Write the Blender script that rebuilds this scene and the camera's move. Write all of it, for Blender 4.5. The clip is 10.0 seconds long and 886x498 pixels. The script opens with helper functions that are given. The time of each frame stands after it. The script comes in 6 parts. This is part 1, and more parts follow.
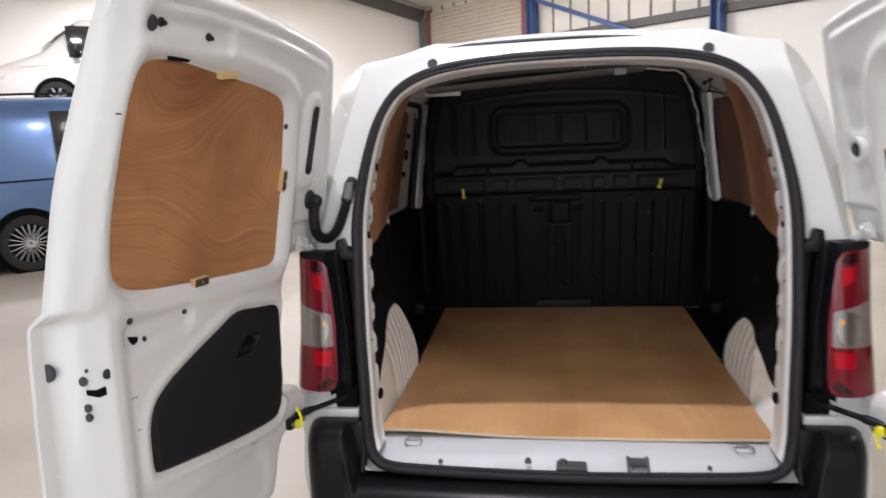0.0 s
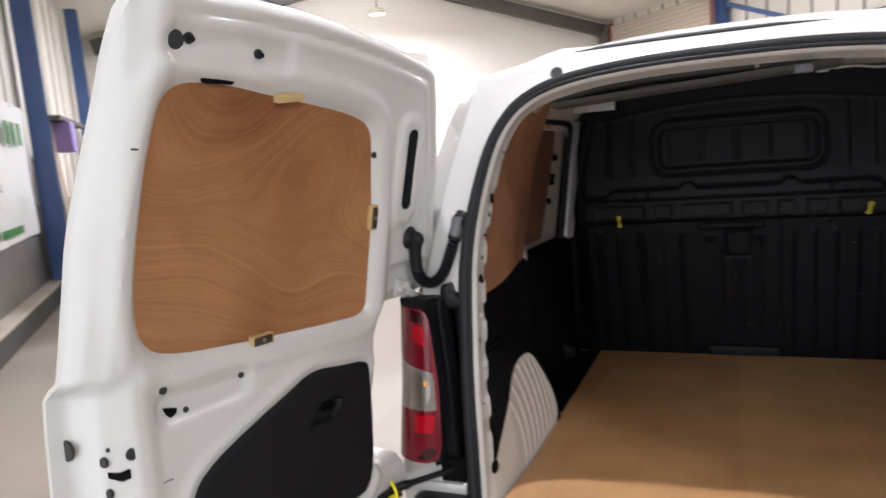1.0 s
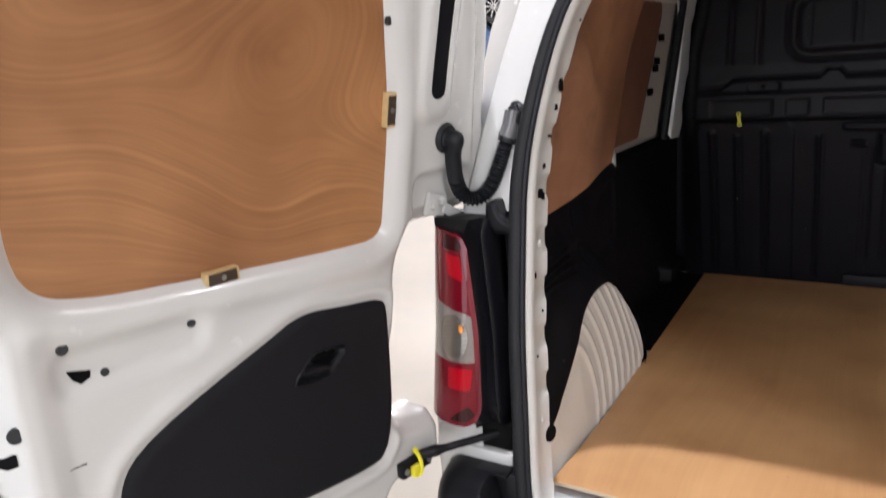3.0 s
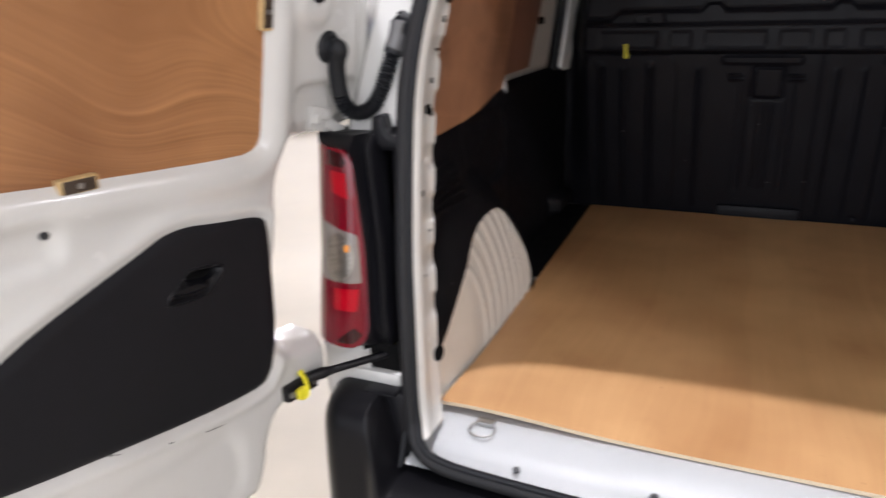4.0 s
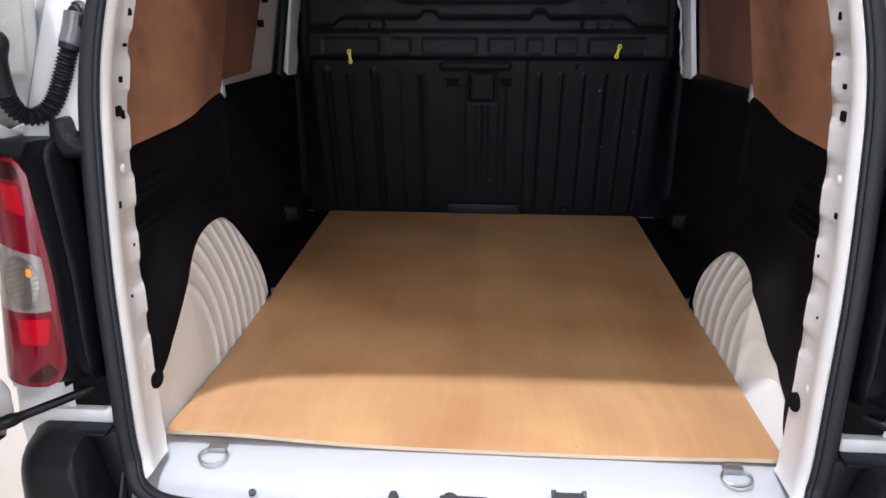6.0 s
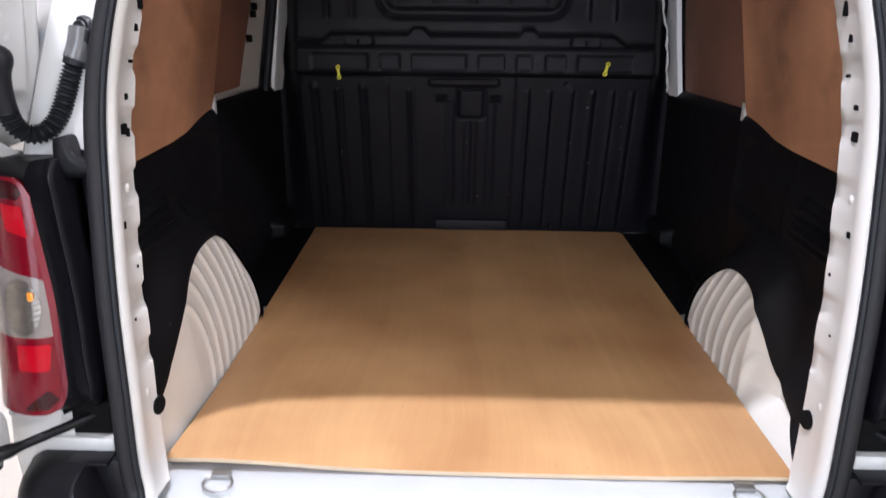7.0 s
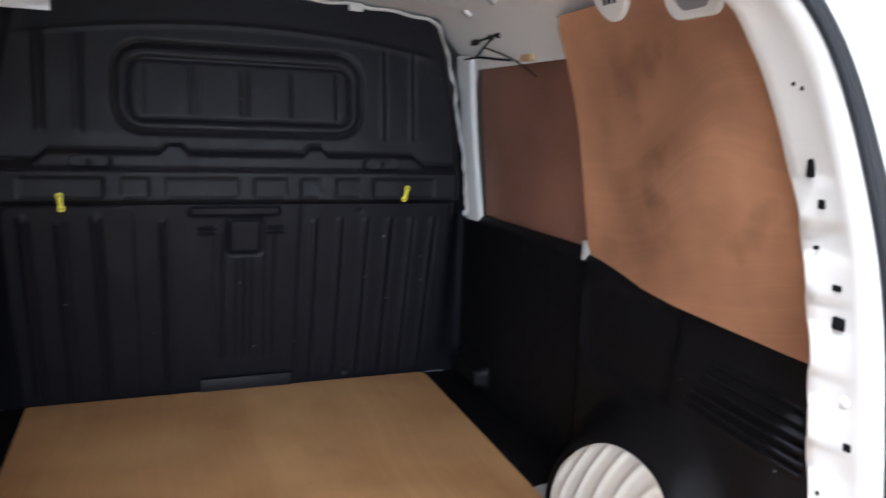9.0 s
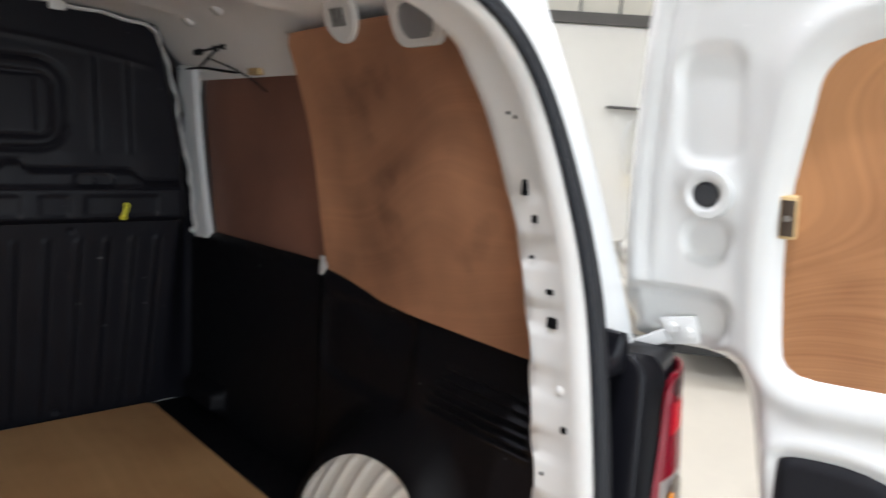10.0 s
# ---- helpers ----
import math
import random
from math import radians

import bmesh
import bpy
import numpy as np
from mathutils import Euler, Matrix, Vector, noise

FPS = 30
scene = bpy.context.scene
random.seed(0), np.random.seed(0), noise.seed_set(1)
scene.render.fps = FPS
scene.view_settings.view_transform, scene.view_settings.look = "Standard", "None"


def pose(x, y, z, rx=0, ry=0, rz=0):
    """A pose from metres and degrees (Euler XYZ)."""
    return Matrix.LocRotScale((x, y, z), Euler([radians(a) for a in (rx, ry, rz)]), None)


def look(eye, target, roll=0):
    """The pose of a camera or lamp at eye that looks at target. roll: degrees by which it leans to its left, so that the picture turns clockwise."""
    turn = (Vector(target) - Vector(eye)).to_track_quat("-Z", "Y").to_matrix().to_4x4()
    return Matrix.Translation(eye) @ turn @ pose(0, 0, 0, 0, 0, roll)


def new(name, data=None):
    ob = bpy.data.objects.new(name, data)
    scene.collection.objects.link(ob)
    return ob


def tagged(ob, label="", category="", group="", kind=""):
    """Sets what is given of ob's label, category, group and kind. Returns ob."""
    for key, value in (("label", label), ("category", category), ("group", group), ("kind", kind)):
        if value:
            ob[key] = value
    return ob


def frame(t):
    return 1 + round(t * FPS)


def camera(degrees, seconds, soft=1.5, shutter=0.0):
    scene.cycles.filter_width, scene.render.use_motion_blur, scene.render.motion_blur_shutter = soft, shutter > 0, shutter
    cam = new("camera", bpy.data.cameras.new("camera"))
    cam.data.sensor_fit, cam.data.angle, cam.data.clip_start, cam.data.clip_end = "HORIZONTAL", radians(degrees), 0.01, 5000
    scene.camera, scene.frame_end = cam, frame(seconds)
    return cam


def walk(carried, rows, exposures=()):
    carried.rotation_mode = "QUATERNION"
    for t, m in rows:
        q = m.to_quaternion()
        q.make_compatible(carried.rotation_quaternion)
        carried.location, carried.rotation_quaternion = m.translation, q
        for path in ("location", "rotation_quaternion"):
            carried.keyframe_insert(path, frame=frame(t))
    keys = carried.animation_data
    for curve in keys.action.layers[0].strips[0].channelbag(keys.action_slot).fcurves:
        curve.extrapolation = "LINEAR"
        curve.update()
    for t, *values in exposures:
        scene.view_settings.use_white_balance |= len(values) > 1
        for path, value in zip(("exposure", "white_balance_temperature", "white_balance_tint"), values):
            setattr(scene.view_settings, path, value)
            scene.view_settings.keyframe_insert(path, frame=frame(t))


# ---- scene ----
cam = camera(62.8, 10.0, soft=1.5, shutter=0.5)
PATH = [
    (0, (-0.035, -2.119, 1.577), (-0.342, -0.168, 1.261), -2.5),
    (0.5, (-0.028, -1.931, 1.581), (-0.539, -0.017, 1.304), -3.3),
    (1, (0.055, -1.706, 1.582), (-0.733, 0.117, 1.347), -4.2),
    (1.5, (-0.003, -1.512, 1.574), (-0.974, 0.224, 1.364), -4.6),
    (2, (-0.041, -1.341, 1.594), (-1.052, 0.369, 1.36), -4.3),
    (2.5, (-0.022, -1.25, 1.58), (-1.044, 0.439, 1.259), -4.0),
    (2.7, (-0.024, -1.239, 1.568), (-1.065, 0.42, 1.165), -3.6),
    (3.8, (-0.035, -1.216, 1.477), (-0.914, 0.459, 0.827), -2.5),
    (4, (-0.022, -1.207, 1.48), (-0.787, 0.518, 0.819), -2.0),
    (4.5, (0.017, -1.181, 1.469), (-0.512, 0.641, 0.836), -1.3),
    (5, (0.04, -1.164, 1.466), (-0.285, 0.715, 0.862), -1.0),
    (5.5, (0.045, -1.158, 1.454), (-0.155, 0.725, 0.81), -0.4),
    (6.8, (-0.011, -1.146, 1.451), (-0.077, 0.75, 0.82), 0.4),
    (7, (-0.042, -1.138, 1.457), (-0.088, 0.767, 0.849), 0.6),
    (7.5, (-0.063, -1.0, 1.474), (-0.056, 0.927, 0.939), 0.6),
    (8, (-0.065, -0.784, 1.484), (0.023, 1.162, 1.031), 0.5),
    (8.5, (-0.129, -0.677, 1.496), (0.195, 1.256, 1.097), 0.9),
    (9, (-0.223, -0.596, 1.527), (0.479, 1.242, 1.17), 2.2),
    (9.5, (-0.265, -0.577, 1.539), (0.77, 1.103, 1.215), 3.0),
    (10, (-0.25, -0.591, 1.541), (1.084, 0.87, 1.247), 3.4),
]
EXPOSURES = [(0.0, -0.36, 6350, 14), (1.5, -0.34, 6400, 14), (2.0, -0.38, 6350, 13), (2.5, -0.08, 6300, 13), (4.0, 0.06, 6400, 14), (5.5, 0.28, 6000, 14), (7.0, 0.42, 6000, 15), (8.0, 0.95, 5350, 9), (8.5, 1.20, 5500, 9), (9.0, 1.18, 5700, 9), (9.5, 0.80, 6050, 8), (10.0, 0.34, 6100, 8)]
# the van stands tail-high on the floor; the path is given in the van's own axes
RAKE = Matrix.Translation((0, 0.62, 0)) @ pose(0, 0, 0, -1.5) @ Matrix.Translation((0, -0.62, 0))
walk(cam, [(t, RAKE @ look(eye, target, roll)) for t, eye, target, roll in PATH], EXPOSURES)

# ---- light ----
world = bpy.data.worlds.new("world")
scene.world = world
world.use_nodes = True
world.node_tree.nodes["Background"].inputs[0].default_value = (0.8, 0.88, 1.0, 1)
world.node_tree.nodes["Background"].inputs[1].default_value = 0.3

# The hall stands askew to the van: s runs across it, r along it.
HN, HA = Vector((0.741, 0.672, 0)), Vector((-0.672, 0.741, 0))
HALL = Matrix(((HN.x, HA.x, 0, 0), (HN.y, HA.y, 0, 0), (0, 0, 1, 0), (0, 0, 0, 1)))
S_LEFT, S_RIGHT, R_BACK, R_END, EAVE, RIDGE, LAMP_Z = -3.0, 11.1, -9.0, 18.0, 4.8, 6.4, 4.72


def hall(s, r, z=0.0):
    return HN * s + HA * r + Vector((0, 0, z))


# First lamp fits the floor's shadow edge; the others are assumed, out of view.
LAMPS = [(-0.5, -0.27)] + [tuple(hall(s, r)[:2]) for s, r in ((4.6, -1.0), (0.3, -5.5), (6.5, -6.0), (1.0, 4.6), (6.8, 4.2), (0.8, 11.0), (6.8, 10.5), (3.5, 15.5))]
# powers chosen to brighten the surfaces near each lamp
POWERS = [138, 95, 215, 55, 110, 150, 400, 440, 950]
for x, y in LAMPS:
    lamp = bpy.data.lights.new("assumed_bay", "AREA")
    lamp.shape, lamp.size, lamp.energy, lamp.color = "DISK", 0.13 if x == -0.5 else 0.6, POWERS[LAMPS.index((x, y))], (0.98, 0.96, 1.0)
    new("assumed_bay_light", lamp).matrix_world = pose(x, y, LAMP_Z)

# added fill light in an assumed, unseen wall opening behind the camera
DOOR_R0, DOOR_R1, DOOR_TOP = -6.4, -0.4, 4.2
day = bpy.data.lights.new("rear_fill", "AREA")
day.shape, day.size, day.size_y, day.energy, day.color = "RECTANGLE", DOOR_R1 - DOOR_R0, DOOR_TOP - 0.2, 192, (0.93, 0.97, 1.0)
new("rear_fill", day).matrix_world = look(hall(S_LEFT - 0.1, (DOOR_R0 + DOOR_R1) / 2, DOOR_TOP / 2 + 0.1), hall(5, (DOOR_R0 + DOOR_R1) / 2, DOOR_TOP / 2))

# ---- materials ----


def mat(name, color, rough=0.5, metal=0.0, var=0.12, scale=6.0, bump=0.0, bscale=150.0, coat=0.0, rvar=0.1, stretch=(1, 1, 1), stain=0.0, spec=0.5, flecks=0.0):
    m = bpy.data.materials.new(name)
    m.use_nodes = True
    nt = m.node_tree
    p = nt.nodes["Principled BSDF"]
    p.inputs["Metallic"].default_value, p.inputs["Coat Weight"].default_value = metal, coat
    p.inputs["Coat Roughness"].default_value, p.inputs["Specular IOR Level"].default_value = 0.06, spec
    tc, mp = nt.nodes.new("ShaderNodeTexCoord"), nt.nodes.new("ShaderNodeMapping")
    mp.inputs["Scale"].default_value = stretch
    nt.links.new(tc.outputs["Object"], mp.inputs["Vector"])

    def noisy(sc, detail=4.0):
        n = nt.nodes.new("ShaderNodeTexNoise")
        n.inputs["Scale"].default_value, n.inputs["Detail"].default_value = sc, detail
        nt.links.new(mp.outputs[0], n.inputs["Vector"])
        return n

    def mixed(a, b, fac, blend="MIX"):
        x = nt.nodes.new("ShaderNodeMix")
        x.data_type, x.blend_type = "RGBA", blend
        for i, v in ((0, fac), (6, a), (7, b)):
            if hasattr(v, "is_linked"):
                nt.links.new(v, x.inputs[i])
            else:
                x.inputs[i].default_value = v
        return x.outputs[2]

    big, fine = noisy(scale), noisy(scale * 9, 6.0)
    dark = tuple(c * (1 - var) for c in color) + (1,)
    lite = tuple(min(1, c * (1 + var)) for c in color) + (1,)
    out = mixed(dark, lite, big.outputs[0])
    out = mixed(out, mixed(dark, lite, fine.outputs[0]), 0.4)
    if stain:
        st, ramp = noisy(scale * 0.6, 8.0), nt.nodes.new("ShaderNodeValToRGB")
        ramp.color_ramp.elements[0].position, ramp.color_ramp.elements[1].position = 0.52, 0.72
        nt.links.new(st.outputs[0], ramp.inputs[0])
        x = nt.nodes.new("ShaderNodeMath")
        x.operation = "MULTIPLY"
        nt.links.new(ramp.outputs[0], x.inputs[0])
        x.inputs[1].default_value = stain
        out = mixed(out, tuple(c * 0.45 for c in color) + (1,), x.outputs[0])
    if flecks:
        dots, ramp = noisy(flecks, 0.5), nt.nodes.new("ShaderNodeValToRGB")
        ramp.color_ramp.elements[0].position, ramp.color_ramp.elements[1].position = 0.82, 0.85
        nt.links.new(dots.outputs[0], ramp.inputs[0])
        out = mixed(out, (0.16, 0.16, 0.16, 1), ramp.outputs[0])
    nt.links.new(out, p.inputs["Base Color"])
    mr = nt.nodes.new("ShaderNodeMapRange")
    mr.inputs["To Min"].default_value, mr.inputs["To Max"].default_value = max(0.02, rough - rvar), min(1, rough + rvar)
    nt.links.new(fine.outputs[0], mr.inputs[0])
    nt.links.new(mr.outputs[0], p.inputs["Roughness"])
    if bump:
        b, bn = nt.nodes.new("ShaderNodeBump"), noisy(bscale, 3.0)
        b.inputs["Strength"].default_value, b.inputs["Distance"].default_value = bump, 0.002
        nt.links.new(bn.outputs[0], b.inputs["Height"])
        nt.links.new(b.outputs[0], p.inputs["Normal"])
    return m


def wood(name, dark, lite, across, along, swirl=0.1, warp=1.6, rings=9.0, figure=0.5, pore=0.35, soft=0.5, rough=0.5, specks=0.0, knots=0.0, veins=0.0, ribbons=0.0):
    """Rotary-cut veneer: growth bands bent by a slow warp, fine fibres that follow them, soft patches, specks."""
    m = bpy.data.materials.new(name)
    m.use_nodes = True
    nt = m.node_tree
    p = nt.nodes["Principled BSDF"]
    tc = nt.nodes.new("ShaderNodeTexCoord")
    spot = tc.outputs["Object"]

    def calc(op, a, b=0.0):
        x = nt.nodes.new("ShaderNodeMath")
        x.operation = op
        for i, v in enumerate((a, b)):
            if hasattr(v, "is_linked"):
                nt.links.new(v, x.inputs[i])
            else:
                x.inputs[i].default_value = v
        return x.outputs[0]

    def dot(axis):
        x = nt.nodes.new("ShaderNodeVectorMath")
        x.operation = "DOT_PRODUCT"
        nt.links.new(spot, x.inputs[0])
        x.inputs[1].default_value = axis
        return x.outputs["Value"]

    def cloud(vec, sc, detail, dims="3D"):
        n = nt.nodes.new("ShaderNodeTexNoise")
        n.noise_dimensions = dims
        n.inputs["Scale"].default_value, n.inputs["Detail"].default_value = sc, detail
        nt.links.new(vec, n.inputs["W" if dims == "1D" else "Vector"])
        return n.outputs[0]

    def vec(a, b):
        x = nt.nodes.new("ShaderNodeCombineXYZ")
        nt.links.new(a, x.inputs[0])
        nt.links.new(b, x.inputs[1])
        return x.outputs[0]

    def thresh(v, lo, hi, top):
        x = nt.nodes.new("ShaderNodeMapRange")
        x.inputs["From Min"].default_value, x.inputs["From Max"].default_value, x.inputs["To Max"].default_value = lo, hi, top
        nt.links.new(v, x.inputs[0])
        return x.outputs[0]

    a, l = dot(across), dot(along)
    slow = cloud(vec(calc("MULTIPLY", a, 1.0), calc("MULTIPLY", l, 0.75)), warp, 1.2)
    g = calc("ADD", a, calc("MULTIPLY", calc("SUBTRACT", slow, 0.5), swirl))
    bands = cloud(g, rings, 2.5, "1D")
    lines = cloud(g, rings * 9, 2.0, "1D")
    fibres = cloud(vec(calc("MULTIPLY", g, 170.0), calc("MULTIPLY", l, 5.0)), 1.0, 4.0)
    patches = cloud(spot, 2.6, 3.0)
    v = calc("ADD", 0.5, calc("MULTIPLY", calc("SUBTRACT", bands, 0.5), figure * 1.6))
    v = calc("ADD", v, calc("MULTIPLY", calc("SUBTRACT", lines, 0.5), figure * 0.42))
    v = calc("ADD", v, calc("MULTIPLY", calc("SUBTRACT", fibres, 0.5), pore))
    v = calc("ADD", v, calc("MULTIPLY", calc("SUBTRACT", patches, 0.5), soft))
    if veins:
        thin = thresh(lines, 0.56, 0.66, 1.0)
        v = calc("SUBTRACT", v, calc("MULTIPLY", calc("MULTIPLY", thin, patches), veins))
    if ribbons:
        arcs = cloud(g, rings * 3.2, 1.5, "1D")
        pale = calc("MULTIPLY", thresh(arcs, 0.50, 0.60, 1.0), calc("SUBTRACT", 1.0, thresh(arcs, 0.62, 0.66, 1.0)))
        v = calc("ADD", v, calc("MULTIPLY", calc("MULTIPLY", pale, cloud(spot, 3.4, 2.0)), ribbons))
    if specks:
        dots = cloud(vec(calc("MULTIPLY", a, 75.0), calc("MULTIPLY", l, 60.0)), 1.0, 1.0)
        v = calc("SUBTRACT", v, thresh(dots, 0.77, 0.84, specks))
    if knots:
        blot = cloud(vec(calc("MULTIPLY", a, 6.0), calc("MULTIPLY", l, 4.5)), 1.0, 3.0)
        v = calc("SUBTRACT", v, thresh(blot, 0.60, 0.80, knots))
    ramp = nt.nodes.new("ShaderNodeValToRGB")
    ramp.color_ramp.elements[0].position, ramp.color_ramp.elements[0].color = 0.15, (*dark, 1)
    ramp.color_ramp.elements[1].position, ramp.color_ramp.elements[1].color = 0.85, (*lite, 1)
    nt.links.new(v, ramp.inputs[0])
    nt.links.new(ramp.outputs[0], p.inputs["Base Color"])
    p.inputs["Roughness"].default_value = rough
    b = nt.nodes.new("ShaderNodeBump")
    b.inputs["Strength"].default_value, b.inputs["Distance"].default_value = 0.12, 0.001
    nt.links.new(fibres, b.inputs["Height"])
    nt.links.new(b.outputs[0], p.inputs["Normal"])
    return m


WHITE = mat("white_van_paint", (0.63, 0.63, 0.62), 0.24, var=0.04, scale=3, coat=0.4, rvar=0.08, stain=0.05)
SILL = mat("scuffed_sill_paint", (0.47, 0.49, 0.505), 0.45, var=0.06, scale=6, stain=0.10)
PRIMER = mat("white_inner_paint", (0.69, 0.68, 0.655), 0.36, var=0.05, scale=5, coat=0.15, bump=0.05, bscale=60)
# Paler copy of the inner paint, standing in for more light on the roof.
ROOF_LIT = mat("white_inner_paint_lit", (0.88, 0.87, 0.85), 0.4, var=0.05, scale=5, bump=0.05, bscale=60, stain=0.08)
ARCH = mat("cream_wheel_arch_paint", (0.76, 0.735, 0.68), 0.40, var=0.06, scale=7, stain=0.12)
BLACK = mat("black_moulded_plastic", (0.0076, 0.0074, 0.0108), 0.50, var=0.35, scale=4, bump=0.3, bscale=420, spec=0.24, rvar=0.14, flecks=55)
LINER = mat("black_pressed_liner", (0.0048, 0.0047, 0.0064), 0.55, var=0.25, scale=4, bump=0.3, bscale=500, spec=0.22, flecks=80)
GLOSS = mat("black_gloss_plastic", (0.0055, 0.0055, 0.0075), 0.34, var=0.10, scale=3, spec=0.22, rvar=0.02)
BUMPER = mat("black_grained_bumper", (0.006, 0.006, 0.0075), 0.32, var=0.2, scale=5, spec=0.17, rvar=0.04)
GREYGLOSS = mat("glossy_grey_plastic", (0.10, 0.10, 0.105), 0.15, var=0.1, scale=20, coat=0.8)
SEAL = mat("charcoal_rubber_seal", (0.013, 0.013, 0.015), 0.6, var=0.2, scale=20, spec=0.3)
RUBBER = mat("black_rubber_seal", (0.009, 0.010, 0.013), 0.5, var=0.2, scale=20, spec=0.3)
TRIM = mat("black_fibre_trim", (0.0075, 0.0075, 0.010), 0.65, var=0.3, scale=30, bump=0.4, bscale=900, spec=0.22)
HOLE = mat("dark_opening", (0.0028, 0.0028, 0.0032), 0.9, var=0.2, spec=0.15)
PLUG = mat("dark_rubber_plug", (0.03, 0.032, 0.036), 0.5, var=0.2, scale=40)
GREYP = mat("dark_grey_plastic", (0.06, 0.06, 0.065), 0.5, var=0.2, scale=12)
# dark tone of the header's shaded underside, put into the colour
HEADER_DARK = mat("dark_header_shade", (0.055, 0.05, 0.045), 0.8, var=0.4, scale=25, bump=0.5, bscale=120)
PADGREY = mat("mid_grey_plastic", (0.22, 0.22, 0.23), 0.5, var=0.15, scale=20)
STEEL = mat("bare_zinc_steel", (0.42, 0.42, 0.41), 0.38, metal=0.9, var=0.15, scale=30)
YELLOW = mat("yellow_plastic_tag", (0.80, 0.72, 0.03), 0.4, var=0.08, scale=30)
RED = mat("red_lamp_lens", (0.15, 0.001, 0.009), 0.10, var=0.25, scale=30, spec=0.4)
REDLITE = mat("bright_red_reflector", (0.42, 0.002, 0.012), 0.18, var=0.15, scale=60, spec=0.25)
REDDARK = mat("dark_red_lens_rim", (0.17, 0.012, 0.024), 0.12, var=0.1, scale=30, spec=0.6)
REDDEEP = mat("deep_red_lens_shade", (0.030, 0.001, 0.003), 0.12, var=0.1, scale=30, spec=0.4)
SMOKE = mat("smoky_clear_lens", (0.21, 0.18, 0.165), 0.16, var=0.15, scale=40, coat=0.5)
CHROME = mat("lamp_reflector", (0.33, 0.30, 0.27), 0.32, metal=1.0, var=0.15, scale=60)
AMBER = mat("amber_bulb", (0.85, 0.30, 0.03), 0.2, var=0.1, scale=60, coat=1.0)
PLY_FLOOR = wood("plywood_floor_veneer", (0.43, 0.212, 0.090), (0.775, 0.474, 0.226), (1, 0, 0), (0, 1, 0), 0.28, 1.3, 4.5, 0.31, 0.12, 1.0, 0.42, specks=0.6, knots=0.16)
PLY_DOOR = wood("plywood_door_veneer", (0.185, 0.070, 0.027), (0.53, 0.262, 0.113), (0, 0.28, 0.96), (0, 0.96, -0.28), 0.74, 2.1, 3.4, 0.24, 0.36, 1.1, 0.40, veins=0.17, knots=0.14, ribbons=0.19)
PLY_SIDE = wood("plywood_side_veneer", (0.205, 0.099, 0.059), (0.635, 0.326, 0.184), (0, 0.2, 0.98), (0, 0.98, -0.2), 0.55, 2.0, 4.0, 0.13, 0.10, 1.5, 0.46, knots=0.34, veins=0.04, specks=0.3, ribbons=0.07)
# Redder sheet; its tone also holds some of the recessed panel's shade.
PLY_RED_SHADED = wood("red_brown_shaded_veneer", (0.15, 0.070, 0.050), (0.34, 0.168, 0.115), (0, 0.2, 0.98), (0, 0.98, -0.2), 0.40, 1.6, 5.0, 0.10, 0.08, 1.0, 0.5, knots=0.2)
PLY_EDGE = mat("plywood_edge", (0.58, 0.47, 0.33), 0.7, var=0.25, scale=20, stretch=(1, 1, 60))
SOFTWOOD = mat("softwood_block", (0.58, 0.41, 0.20), 0.6, var=0.34, scale=18, stretch=(1, 1, 7))
DARKWOOD = mat("dark_stained_block_face", (0.05, 0.033, 0.022), 0.5, var=0.3, scale=20)
CONCRETE = mat("painted_concrete_floor", (0.465, 0.425, 0.36), 0.55, var=0.20, scale=0.9, bump=0.25, bscale=30, stain=0.35, rvar=0.16)
CLAD = mat("cream_wall_cladding", (0.74, 0.71, 0.63), 0.55, var=0.05, scale=1.2, stain=0.08)
WALLPAINT = mat("white_wall_paint", (0.82, 0.81, 0.765), 0.7, var=0.05, scale=0.8, bump=0.1, bscale=20)
DIRTY = mat("dirty_cream_cladding", (0.66, 0.61, 0.51), 0.5, var=0.14, scale=2.0, stain=0.55)
STEELGREY = mat("dull_steel_sheet", (0.28, 0.26, 0.24), 0.45, metal=0.5, var=0.3, scale=2.5, stain=0.4)
BLUE_STEEL = mat("blue_column_paint", (0.05, 0.10, 0.25), 0.45, var=0.15, scale=4, stain=0.2)
DARK_STEEL = mat("dark_grey_steel", (0.10, 0.095, 0.09), 0.55, var=0.2, scale=5)
RUST = mat("red_oxide_steel", (0.20, 0.075, 0.055), 0.6, var=0.2, scale=5)
SHUTTER = mat("shutter_slat_paint", (0.52, 0.45, 0.37), 0.5, var=0.1, scale=4, stain=0.15)
BLUE_PAINT = mat("blue_metallic_paint", (0.10, 0.20, 0.42), 0.22, metal=0.35, var=0.05, scale=3, coat=1.0)
CARWHITE = mat("white_car_paint", (0.80, 0.78, 0.73), 0.25, var=0.03, scale=3, coat=0.8)
GLASSDARK = mat("dark_tinted_glass", (0.012, 0.014, 0.016), 0.06, var=0.1, coat=1.0)
TYRE = mat("black_tyre_rubber", (0.018, 0.018, 0.018), 0.75, var=0.25, scale=20)
ALLOY = mat("polished_alloy", (0.62, 0.62, 0.62), 0.25, metal=0.9, var=0.15, scale=20)
VINYL = mat("white_vinyl_banner", (0.82, 0.82, 0.80), 0.5, var=0.04, scale=2, bump=0.4, bscale=4)
GREEN = mat("green_print", (0.05, 0.22, 0.05), 0.5, var=0.2, scale=10)
INK = mat("dark_print", (0.05, 0.055, 0.05), 0.5, var=0.2, scale=20)
LILAC = mat("purple_printed_card", (0.30, 0.22, 0.50), 0.5, var=0.2, scale=8)
